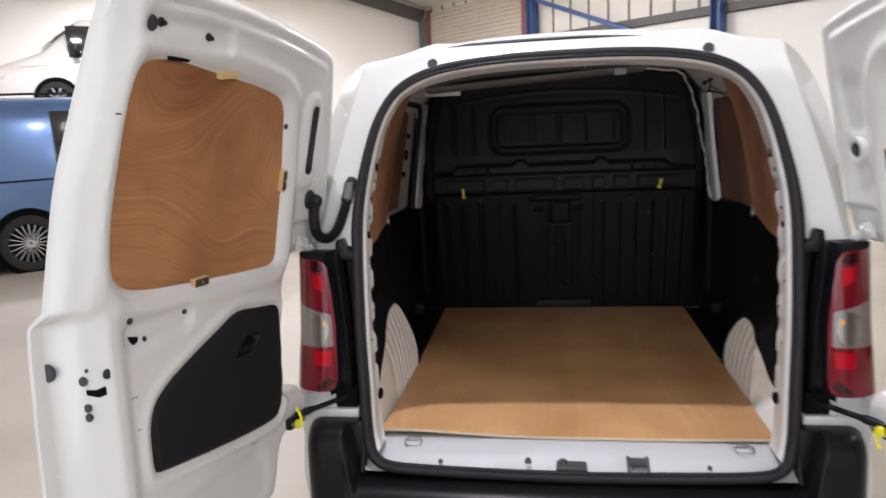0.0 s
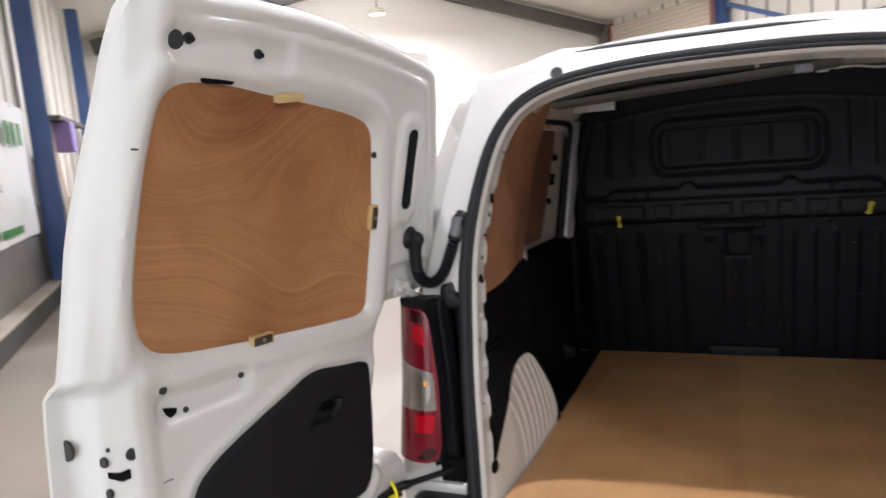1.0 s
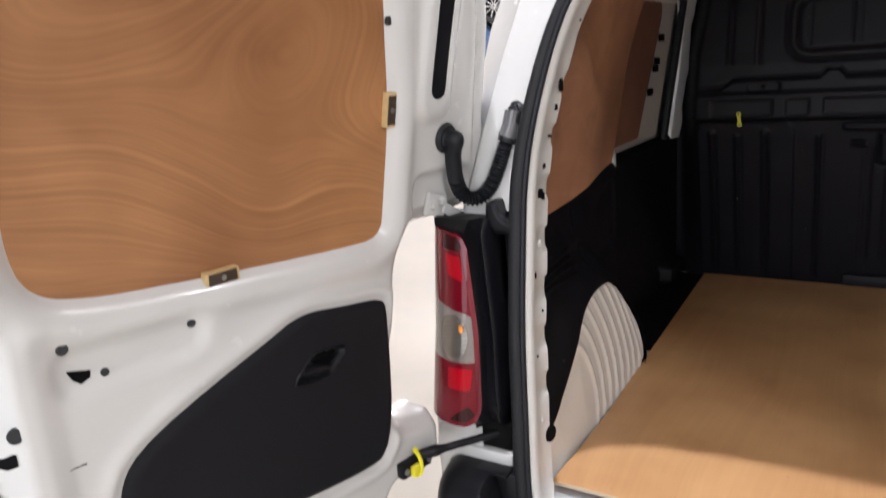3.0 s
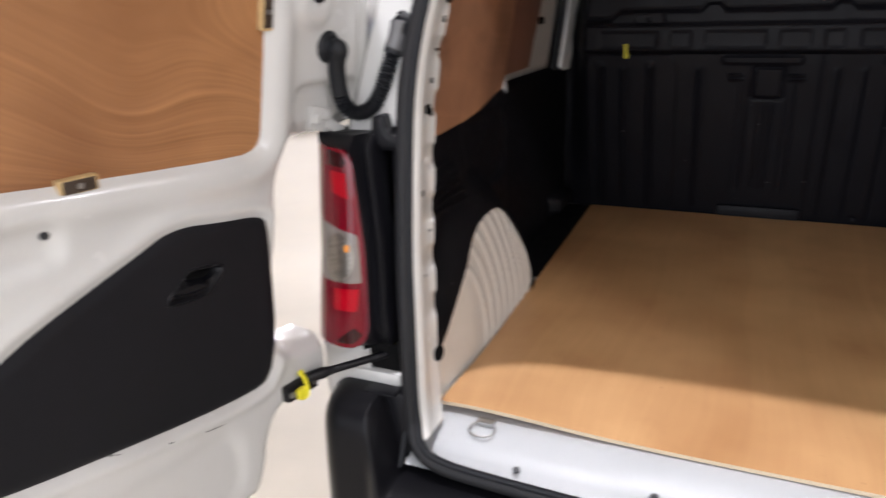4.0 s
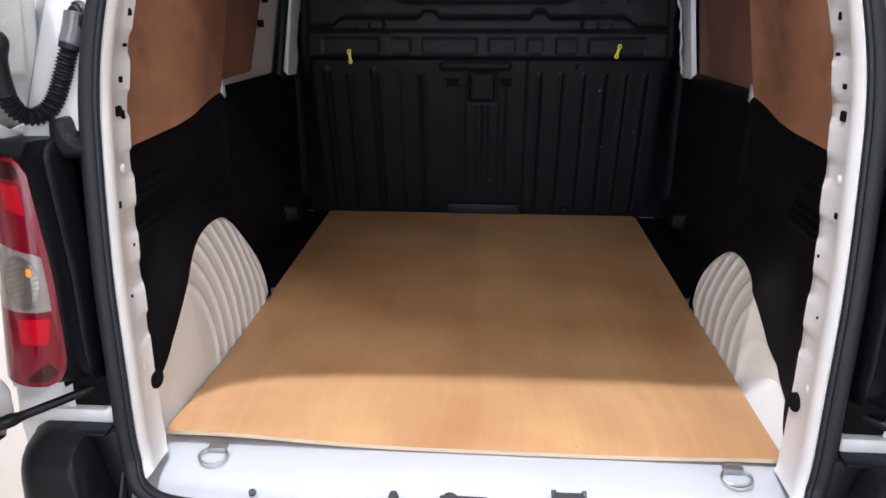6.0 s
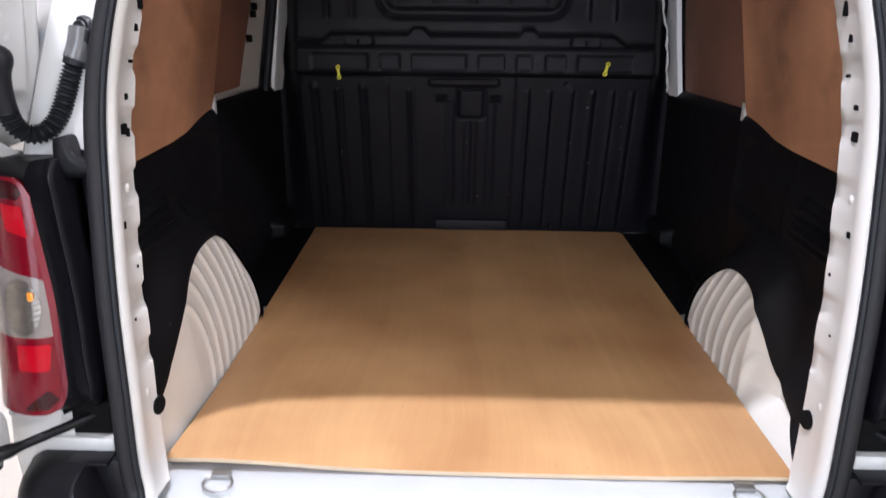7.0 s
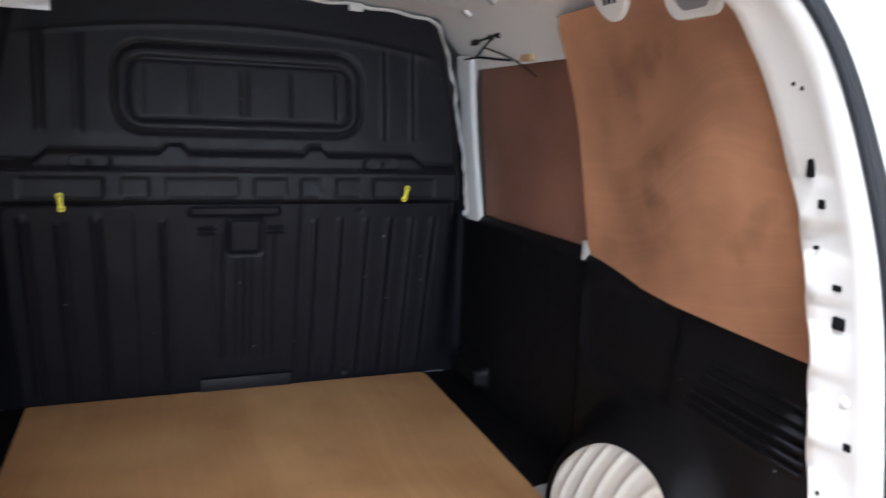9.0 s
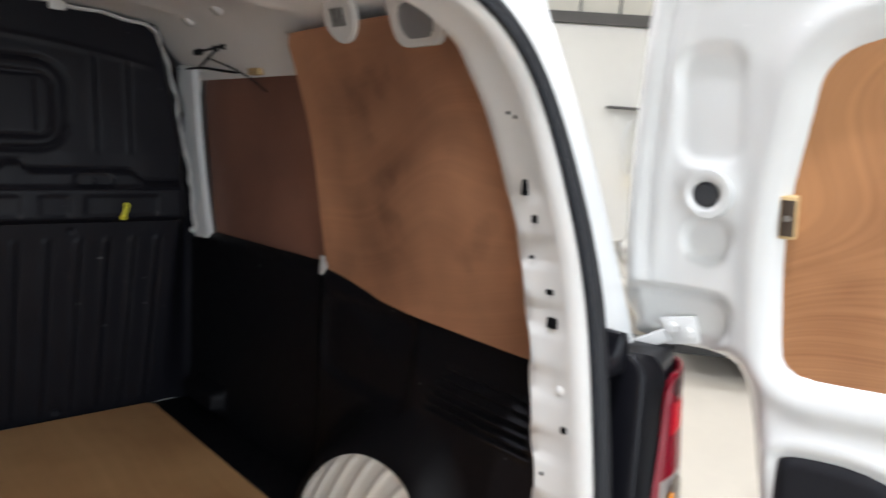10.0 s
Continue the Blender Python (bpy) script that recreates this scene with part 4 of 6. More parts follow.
def load_space():
    # pressed white floor and sill
    def sill(x, y):
        z = np.interp(y, [-0.065, -0.04, -0.01, 0.05, 0.07], [0.548, 0.556, 0.580, 0.5985, 0.600])
        dip = inside(x, y, rect(-0.20, 0.25, -0.07, 0.0, 0.03), 0.05)
        ribs = 0.003 * np.clip(np.sin(x * 2 * np.pi / 0.16) * 3, -1, 1) * np.clip((y - 0.15) / 0.05, 0, 1)
        return z - 0.008 * dip + ribs

    pressed("load_floor", np.array([(-0.66, -0.06), (-0.3, -0.068), (0, -0.072), (0.3, -0.068), (0.66, -0.06), (0.80, 0.3), (0.80, 1.82), (-0.80, 1.82), (-0.80, 0.3)]), sill, lambda x, y, w: np.stack([x, y, w], 1), SILL, van, "white painted ribbed load floor and sill", h=0.016)
    for sx in (-1, 1):
        d_ring(-0.498 if sx < 0 else 0.512)
    part("latch_plate", box_bm((-0.045, -0.066, 0.560), (0.045, -0.02, 0.580), 0.004), GREYP, van)
    part("latch_cap", cyl_bm(0.014, 0.012, pose(-0.025, -0.035, 0.583), 20, bevel=0.003), GREYP, van)
    hook = part("striker", box_bm((0.165, -0.038, 0.572), (0.225, -0.012, 0.592), 0.004), GREYP, van, "dark door striker on the sill")
    for x in (0.167, 0.223):
        mesh_ob("striker_arm", *tube([(x, -0.07, 0.555), (x, -0.045, 0.575), (x, -0.01, 0.592)], 0.005, 8), GREYP, hook)
    part("buffer", cyl_bm(0.011, 0.016, pose(-0.13, -0.035, 0.584), 16, top=0.007, bevel=0.002), GREYP, van)
    for x in (-0.40, 0.40):
        part("sill_plug", cyl_bm(0.007, 0.004, pose(x, -0.03, 0.573, 25), 16), PLUG, van)

    # roof lining of bare painted steel with its cant rails
    prof = [(-0.745, 1.685), (-0.735, 1.715), (-0.70, 1.745), (-0.64, 1.785), (-0.52, 1.815), (-0.3, 1.832), (0, 1.838)]
    prof = prof + [(-a, b) for a, b in reversed(prof[:-1])]
    front = [(-0.745, 1.685), (-0.735, 1.715), (-0.70, 1.745), (-0.66, 1.79), (-0.61, 1.834), (-0.52, 1.850), (-0.3, 1.864), (0, 1.870)]
    front = resample(chaikin(front + [(-a, b) for a, b in reversed(front[:-1])], 2, False), 60, False)
    aft = resample(chaikin(prof, 2, False), 60, False)
    rows = []
    for y in np.linspace(0.165, 1.76, 90):
        bow = sum(k * math.exp(-(((y - c) / 0.035) ** 4)) for c, k in ((0.30, 1), (0.86, 1), (1.42, 0.4)))
        sc = np.interp(y, [0.16, 0.5, 1.8], [0.86, 0.97, 1.0])
        path = aft + (front - aft) * np.interp(y, [0.8, 1.2], [0, 1])
        r = np.stack([path[:, 0] * sc, np.full(60, y), path[:, 1] - 0.018 * bow * np.clip((0.60 - np.abs(path[:, 0])) / 0.06, 0, 1) - np.interp(y, [0.16, 0.25, 0.36], [0.050, 0.045, 0])], 1)
        rows.append(r)
    part("header_clip", box_bm((0.150, 0.20, 1.728), (0.188, 0.23, 1.748), 0.003), GREYP, van, "small dark header clip")
    # roof in the lightened paint, its extra brightness put into the colour
    mesh_ob("roof_lining", *loft(rows, False), ROOF_LIT, van, "bare white painted roof pressing with cross bows")

    for sx in (-1, 1):
        flip = Matrix.Diagonal((sx, 1, 1, 1))

        def rear_place(y, z, w, sx=sx):
            return np.stack([sx * (ply_x(y, z) - w), y, z], 1)

        out = chaikin([(0.16, 1.171), (0.30, 1.168), (0.66, 1.166), (0.80, 1.192), (0.90, 1.203), (0.945, 1.203), (0.945, 1.30), (0.945, 1.758), (0.90, 1.762), (0.40, 1.762), (0.28, 1.745), (0.215, 1.66), (0.17, 1.45)], 1)
        pressed("rear_ply_panel", out, lambda u, v: 0 * u, rear_place, PLY_SIDE, van, "brown plywood panel screwed to the inner side", h=0.03, thick=0.006)
        if sx > 0:
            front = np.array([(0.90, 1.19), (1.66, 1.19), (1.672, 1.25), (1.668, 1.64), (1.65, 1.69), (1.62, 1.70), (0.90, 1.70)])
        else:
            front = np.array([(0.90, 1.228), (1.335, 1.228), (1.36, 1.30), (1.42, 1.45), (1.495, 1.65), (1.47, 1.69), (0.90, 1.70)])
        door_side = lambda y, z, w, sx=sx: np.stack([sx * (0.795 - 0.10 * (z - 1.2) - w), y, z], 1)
        # redder veneer, its colour also darkened for the shade of the recess
        pressed("front_ply_panel", front, lambda u, v: 0 * u, door_side, PLY_RED_SHADED, van, "red-brown plywood panel over the sliding door window, darkened for shade", h=0.04, thick=0.006)
        start = 1.665 if sx > 0 else 1.70
        posts = []
        for z in np.linspace(1.18, 1.73, 44):
            x = 0.785 - 0.10 * (z - 1.2)
            y = start + 0.02 * math.sin((z - 1.2) * 5)
            wob = 0.003 * math.sin(z * 27) + 0.0012 * math.sin(z * 61 + 1)
            posts.append(np.array([(x, y, z), (x - 0.016, y + 0.004, z), (x - 0.022, y + 0.014, z), (x - 0.024, y + 0.048, z), (x - 0.030, y + 0.058, z), (x - 0.032 - wob, y + 0.074 + 0.5 * wob, z), (x - 0.026 - wob, y + 0.080, z), (x + 0.02, y + 0.10, z)]) * [sx, 1, 1])
        mesh_ob("door_post", *loft(posts, False), WHITE, van, "white painted sliding door post")
        arc = [(1.628 + 0.055 * math.sin(a), 1.648 + 0.055 * math.cos(a)) for a in np.linspace(0, math.pi / 2, 8)]
        pressed("post_gusset", np.array([(1.628, 1.716), *arc, (1.70, 1.648), (1.70, 1.716)]), lambda u, v: 0.011 + 0 * u, door_side, PRIMER, van, "white rounded corner of the door post", h=0.012, thick=0.006)
        if sx < 0:
            pane = np.array([(0.93, 1.19), (1.60, 1.19), (1.655, 1.45), (1.70, 1.69), (1.66, 1.72), (0.93, 1.72)])
            sash = pressed("door_frame", pane, lambda u, v: -0.009 + 0 * u, door_side, PRIMER, van, "white painted sliding door frame with slots", h=0.03, thick=0.01)
            for y, z in ((1.415, 1.37), (1.455, 1.45), (1.465, 1.475), (1.495, 1.555)):
                part("slot", box_bm((-0.793 + 0.1 * (z - 1.2), y - 0.022, z), (-0.783 + 0.1 * (z - 1.2), y + 0.022, z + 0.024), 0.002), HOLE, sash)
            rub = [(-0.775 + 0.10 * (z - 1.2), 1.61 + 0.18 * (z - 1.2), z) for z in np.linspace(1.19, 1.69, 14)] + [(-0.722, 1.66, 1.716), (-0.722, 1.5, 1.722), (-0.722, 0.97, 1.722)]
            mesh_ob("door_rubber", *tube(rub, 0.015, 8), RUBBER, van, "black rubber seal of the sliding door")
        part("white_gap_piece", box_bm((0.752, 0.945, 1.185), (0.764, 0.972, 1.235), 0.002, flip), WHITE, van)
        frame_poly, pad_poly = rect(0.345, 0.49, 1.703, 1.80, 0.032), rect(0.368, 0.468, 1.716, 1.775, 0.026)
        rim = pressed("rail_bracket", frame_poly, lambda u, v: 0.010 - 0.006 * inside(u, v, pad_poly, 0.01), rear_place, PRIMER, van, "white rounded bracket under the roof rail", h=0.008, thick=0.006)
        pressed("bracket_pad", pad_poly, lambda u, v: 0.0065 + 0 * u, rear_place, PADGREY, rim, "grey plastic pad", h=0.01)
        part("top_block", box_bm((0.715, 1.25, 1.69), (0.745, 1.31, 1.708), 0.003, flip), SOFTWOOD, van, "small softwood fixing block")
        if sx > 0:
            for x, y, z in ((0.577, 1.21, 1.834), (0.601, 1.435, 1.828), (0.668, 0.987, 1.772)):
                part("roof_clip", box_bm((-0.010, -0.014, -0.006), (0.010, 0.014, 0.010), 0.004, aim((x, y, z), (-0.6, 0, -0.8))), WHITE, van, "small white roof clip")
            part("roof_hole", box_bm((-0.010, -0.014, -0.004), (0.010, 0.014, 0.0035), 0.002, aim((0.664, 1.131, 1.780), (-0.7, 0, -0.7))), HOLE, van)
            part("roof_hole", cyl_bm(0.016, 0.010, aim((0.637, 0.922, 1.799), (-0.6, 0, -0.8)) @ pose(0, 0, 0), 20), HOLE, van)
        for y, rad in ((0.66, 0.056),):
            x = float(ply_x(y, 1.76)) - 0.012
            lobe = part("rail_lobe", cyl_bm(rad, 0.014, aim((sx * x, y, 1.775), (-sx, 0, -0.35)), 28, bevel=0.005), PRIMER, van, "round white pressed lobe of the roof rail")
            for k in (-1, 0, 1):
                part("slot", box_bm((-0.004 + 0.016 * k, -0.018, 0.006), (0.004 + 0.016 * k, 0.018, 0.0085), 0.001, aim((sx * x, y, 1.772), (-sx, 0, -0.35))), HOLE, lobe)


def d_ring(x):
    a = np.linspace(0, 2 * np.pi, 28, endpoint=False)
    p = np.stack([x + 0.028 * np.cos(a), 0.038 + 0.022 * np.sin(a), 0.604 + 0.004 * np.sin(a)], 1)
    d = mesh_ob("lashing_ring", *tube(p, 0.0024, 8, True), STEEL, van, "zinc lashing ring lying on the sill")
    part("ring_clip", box_bm((x - 0.018, 0.052, 0.600), (x + 0.018, 0.076, 0.6105), 0.003), STEEL, d)


def bulkhead():
    RIBS = (-0.603, -0.513, -0.417, -0.238, 0.210, 0.292, 0.377, 0.456, 0.530, 0.605)

    def face(x, z):
        ax = np.abs(x)
        y = np.interp(z, [0.58, 1.20, 1.245, 1.262, 1.34, 1.36, 1.45, 1.84], [1.815, 1.665, 1.655, 1.610, 1.606, 1.622, 1.625, 1.668])
        edge = np.interp(z, [0.6, 1.2, 1.5, 1.85], [0.66, 0.655, 0.645, 0.58])
        t = np.clip((ax - edge) / 0.10, 0, 1)
        y = y + (1.815 - y) * t * t * (3 - 2 * t)
        c = np.clip(1 - t * 4, 0, 1)
        def lip(x0, x1, z0, z1, r, deep=0.006, wide=0.007):
            d, _ = sdf(np.stack([x, z], 1), rect(x0, x1, z0, z1, r))
            return deep * np.exp(-((d / wide) ** 2))

        # blanked window: two grooves round a slightly sunk field
        y = y + lip(-0.358, 0.340, 1.457, 1.700, 0.075, 0.009, 0.008) + lip(-0.322, 0.307, 1.491, 1.660, 0.04, 0.009, 0.006)
        w1 = inside(x, z, rect(-0.318, 0.303, 1.495, 1.656, 0.036), 0.012)
        y = y + 0.004 * w1
        for k in (-0.286, -0.158, -0.137, -0.015, 0.003, 0.129, 0.266):
            y = y + 0.004 * np.exp(-(((x - k) / 0.005) ** 2)) * step(1.505 - z, 0.012) * step(z - 1.645, 0.02)
        for a in (-0.536, -0.441, 0.420, 0.514):
            y = y + 0.004 * (np.exp(-(((x - a) / 0.005) ** 2)) - 0.8 * np.exp(-(((x - a + 0.011) / 0.006) ** 2))) * step(1.452 - z, 0.02) * step(z - 1.72, 0.04)
        y = y - 0.004 * np.exp(-(((z - (1.762 - 0.06 * (x / 0.6) ** 2)) / 0.007) ** 2)) * np.clip((0.6 - ax) / 0.05, 0, 1)
        # stepped moulding with two notches and two oval pockets
        lineh = np.interp(x, [-0.66, -0.57, -0.529, -0.246, -0.224, -0.188, -0.166, 0.162, 0.18, 0.217, 0.236, 0.507, 0.551, 0.66], [1.372, 1.373, 1.403, 1.403, 1.427, 1.427, 1.402, 1.402, 1.424, 1.424, 1.402, 1.402, 1.371, 1.370])
        y = y - 0.010 * c * step(z - lineh + 0.008, 0.010) * step(1.346 - z, 0.010) + 0.005 * c * np.exp(-(((z - lineh - 0.002) / 0.005) ** 2))
        for a in (-0.425, 0.4025):
            y = y + 0.007 * inside(x, z, rect(a - 0.054, a + 0.054, 1.354, 1.391, 0.017), 0.008) - 0.006 * step(np.hypot(x - a, z - 1.370) - 0.006, 0.005)
        for a, b in ((-0.603, -0.393), (-0.349, -0.276), (-0.231, -0.030), (0.014, 0.110), (0.153, 0.212), (0.259, 0.336), (0.377, 0.583)):
            y = y + 0.005 * inside(x, z, rect(a, b, 1.272, 1.327, 0.004), 0.007)
        # rounded left panel, thin upright beads with a round cap
        y = y - 0.006 * inside(x, z, rect(-0.66, -0.323, 0.5, 1.243, 0.035), 0.008)
        for a in RIBS:
            up = step(0.63 - z, 0.03) * step(z - 1.195, 0.016)
            y = y - 0.0065 * np.exp(-(((x - a + 0.006) / 0.0075) ** 2)) * up + 0.004 * np.exp(-(((x - a - 0.007) / 0.005) ** 2)) * up
        for a in (-0.603, -0.417):
            y = y - 0.006 * step(np.hypot(x - a + 0.005, z - 1.205) - 0.013, 0.008)
        y = y + 0.004 * np.exp(-(((x - 0.161) / 0.004) ** 2)) * step(z - 1.27, 0.02)
        for a, z1 in ((-0.099, 1.155), (-0.075, 1.155), (-0.028, 1.08), (-0.008, 1.08), (0.015, 1.08), (0.060, 1.155), (0.084, 1.155)):
            y = y + 0.004 * np.exp(-(((x - a) / 0.0045) ** 2)) * step(0.72 - z, 0.03) * step(z - z1, 0.02)
        y = y - 0.010 * inside(x, z, rect(-0.169, 0.096, 1.212, 1.238, 0.011), 0.010)
        y = y + lip(-0.058, 0.044, 1.086, 1.200, 0.014, 0.008, 0.006) - 0.003 * inside(x, z, rect(-0.052, 0.038, 1.092, 1.194, 0.012), 0.008)
        for a in (-0.117, 0.086):
            for b in (1.156, 1.172):
                y = y - 0.006 * inside(x, z, rect(a - 0.027, a + 0.022, b - 0.004, b + 0.004, 0.003), 0.005)
        y = y + 0.010 * step(np.hypot(x - 0.335, z - 0.632) - 0.010, 0.006) + 0.006 * step(np.hypot(x - 0.350, z - 1.222) - 0.007, 0.005)
        y = y + 0.0012 * np.sin(x * 31) * np.sin(z * 23)
        return y

    out = np.array([(-0.80, 0.59), (0.80, 0.59), (0.80, 1.20), (0.735, 1.60), (0.70, 1.70), (0.66, 1.79), (0.60, 1.834), (0.3, 1.858), (-0.3, 1.858), (-0.60, 1.834), (-0.66, 1.79), (-0.70, 1.70), (-0.735, 1.60), (-0.80, 1.20)])
    bh = pressed("bulkhead", out, lambda x, z: -face(x, z), lambda x, z, w: np.stack([x, -w, z], 1), BLACK, van, "black moulded plastic bulkhead with ribs and a blanked window", h=0.0055, hv=0.0055)
    part("vent_plate", box_bm((-0.148, 1.778, 0.600), (0.154, 1.805, 0.655), 0.012), BLACK, bh, "dark moulded vent plate")
    for x, z, tilt in ((-0.500, 1.261, -6), (0.481, 1.283, 15)):
        y = 1.596
        m = pose(x, y, z, 0, tilt, 0)
        clip = part("tag", box_bm((-0.0055, -0.003, -0.021), (0.0055, 0.003, 0.021), 0.002, m), YELLOW, bh, "yellow plastic tag")
        for z in (-0.018, 0.018):
            part("tag_eye", cyl_bm(0.0085, 0.007, m @ pose(0, 0, z, 90), 16, bevel=0.002), YELLOW, clip)
            part("tag_hole", cyl_bm(0.003, 0.0085, m @ pose(0, 0, z, 90), 12), HOLE, clip)
    # side flanges where the bulkhead meets the body
    for sx in (-1, 1):
        mesh_ob("bulkhead_edge", *tube([(sx * 0.775, 1.785, 0.62), (sx * 0.780, 1.785, 1.19)], 0.009, 8), RUBBER, van)
        part("edge_bolt", cyl_bm(0.012, 0.012, aim((sx * 0.765, 1.775, 1.196), (-sx * 0.3, -1, 0.2)), 12, bevel=0.002), STEEL, van)
    top = [(x, 1.655, np.interp(abs(x), [0, 0.3, 0.47, 0.565, 0.60], [1.861, 1.853, 1.841, 1.827, 1.806]) + 0.0025 * math.sin(x * 47)) for x in np.linspace(-0.60, 0.60, 60)]
    mesh_ob("bulkhead_top_strip", *tube(top, 0.0055, 8), PRIMER, van, "white sealed joint along the bulkhead top")
    part("strip_tab", box_bm((0.30, 1.640, 1.832), (0.345, 1.652, 1.858), 0.006), PRIMER, van)
    # ragged bead of sealer down the joint with the body side
    zs = np.linspace(1.81, 1.20, 60)
    bead = np.stack([np.interp(zs, [1.2, 1.403, 1.518, 1.63, 1.731, 1.81], [0.737, 0.716, 0.688, 0.673, 0.640, 0.596]) + 0.0022 * np.sin(zs * 63) + 0.0012 * np.sin(zs * 151), np.interp(zs, [1.70, 1.81], [1.70, 1.66]), zs], 1)
    mesh_ob("sealer_bead", *tube(bead, 0.0045 + 0.0015 * np.sin(zs * 88), 8), PRIMER, van, "white sealer bead beside the bulkhead")
    part("white_bracket", box_bm((-0.74, 1.575, 1.758), (-0.495, 1.585, 1.796), 0.002), WHITE, van, "white flat steel bracket under the roof")


def wiring():
    loom = mesh_ob("wiring", *tube(bez([(0.716, 1.80, 1.722), (0.712, 1.70, 1.718), (0.712, 1.60, 1.720), (0.725, 1.50, 1.708), (0.734, 1.40, 1.700)], 30), 0.0038, 8), RUBBER, van, "loose black wiring under the roof rail")
    mesh_ob("cable", *tube(bez([(0.712, 1.62, 1.720), (0.70, 1.55, 1.735), (0.688, 1.48, 1.752), (0.680, 1.42, 1.762)], 20), 0.0034, 8), RUBBER, loom)
    mesh_ob("cable", *tube(bez([(0.695, 1.52, 1.742), (0.712, 1.40, 1.712), (0.722, 1.30, 1.68), (0.724, 1.22, 1.645)], 20), 0.0022, 6), RUBBER, loom)
    mesh_ob("cable", *tube([(0.678, 1.58, 1.758), (0.676, 1.47, 1.762), (0.672, 1.36, 1.768)], 0.0035, 8), RUBBER, loom)
    for y, z in ((1.56, 1.757), (1.535, 1.759), (1.43, 1.763), (1.385, 1.766)):
        part("connector", box_bm((-0.006, -0.011, -0.008), (0.006, 0.011, 0.008), 0.003, pose(0.676, y, z, 12)), RUBBER, loom)


def floor_sheet():
    out = np.array([(-0.612, 0.08), (0.613, 0.08), (0.620, 0.5), (0.622, 0.95), (0.628, 1.785), (-0.648, 1.785), (-0.628, 0.95), (-0.616, 0.5)])

    def lift(x, y):
        return 0.612 + 0.017 * np.exp(-(((x + 0.54) ** 2) / 0.06 + ((y - 0.08) ** 2) / 0.03)) + 0.006 * np.exp(-(((x - 0.58) ** 2) / 0.03 + ((y - 0.08) ** 2) / 0.03))

    sheet = pressed("plywood_sheet", out, lift, lambda x, y, w: np.stack([x, y, w], 1), PLY_FLOOR, None, h=0.03, thick=0.008, edge=PLY_EDGE, back_at=lambda x, y: lift(x, y) - 0.0085)
    sheet.matrix_world = RAKE
    tagged(sheet, "pale orange plywood sheet lying on the van's load floor", "plywood sheet")


# ---- rear doors ----
DOOR_TURN, DOOR_C, DOOR_K = radians(10.5), -0.7806, 0.2542


def lean_door(z):
    return DOOR_K * np.maximum(z - 1.15, 0) ** 1.6


def door_place(sx, u, z, w):
    """A place on an open rear door: u away from the hinge side, z up, w out of its inner face."""
    c, s = math.cos(DOOR_TURN), math.sin(DOOR_TURN)
    d = DOOR_C + lean_door(z) + w
    return np.stack([-sx * (-s * u + c * d), -c * u - s * d, z + 0 * u], 1)


def door_pose(sx, u, z, w=0.0):
    """A pose on the door's inner face whose z axis looks out of it and whose x axis runs along it."""
    o = Vector(door_place(sx, np.array([u]), np.array([z]), np.array([w]))[0])
    a = Vector(door_place(sx, np.array([u + 0.01]), np.array([z]), np.array([w]))[0]) - o
    b = Vector(door_place(sx, np.array([u]), np.array([z + 0.01]), np.array([w]))[0]) - o
    a.normalize()
    n = a.cross(b).normalized() * (-1 if sx < 0 else 1)
    b = n.cross(a)
    m = Matrix((a, b, n)).transposed().to_4x4()
    m.translation = o
    return m


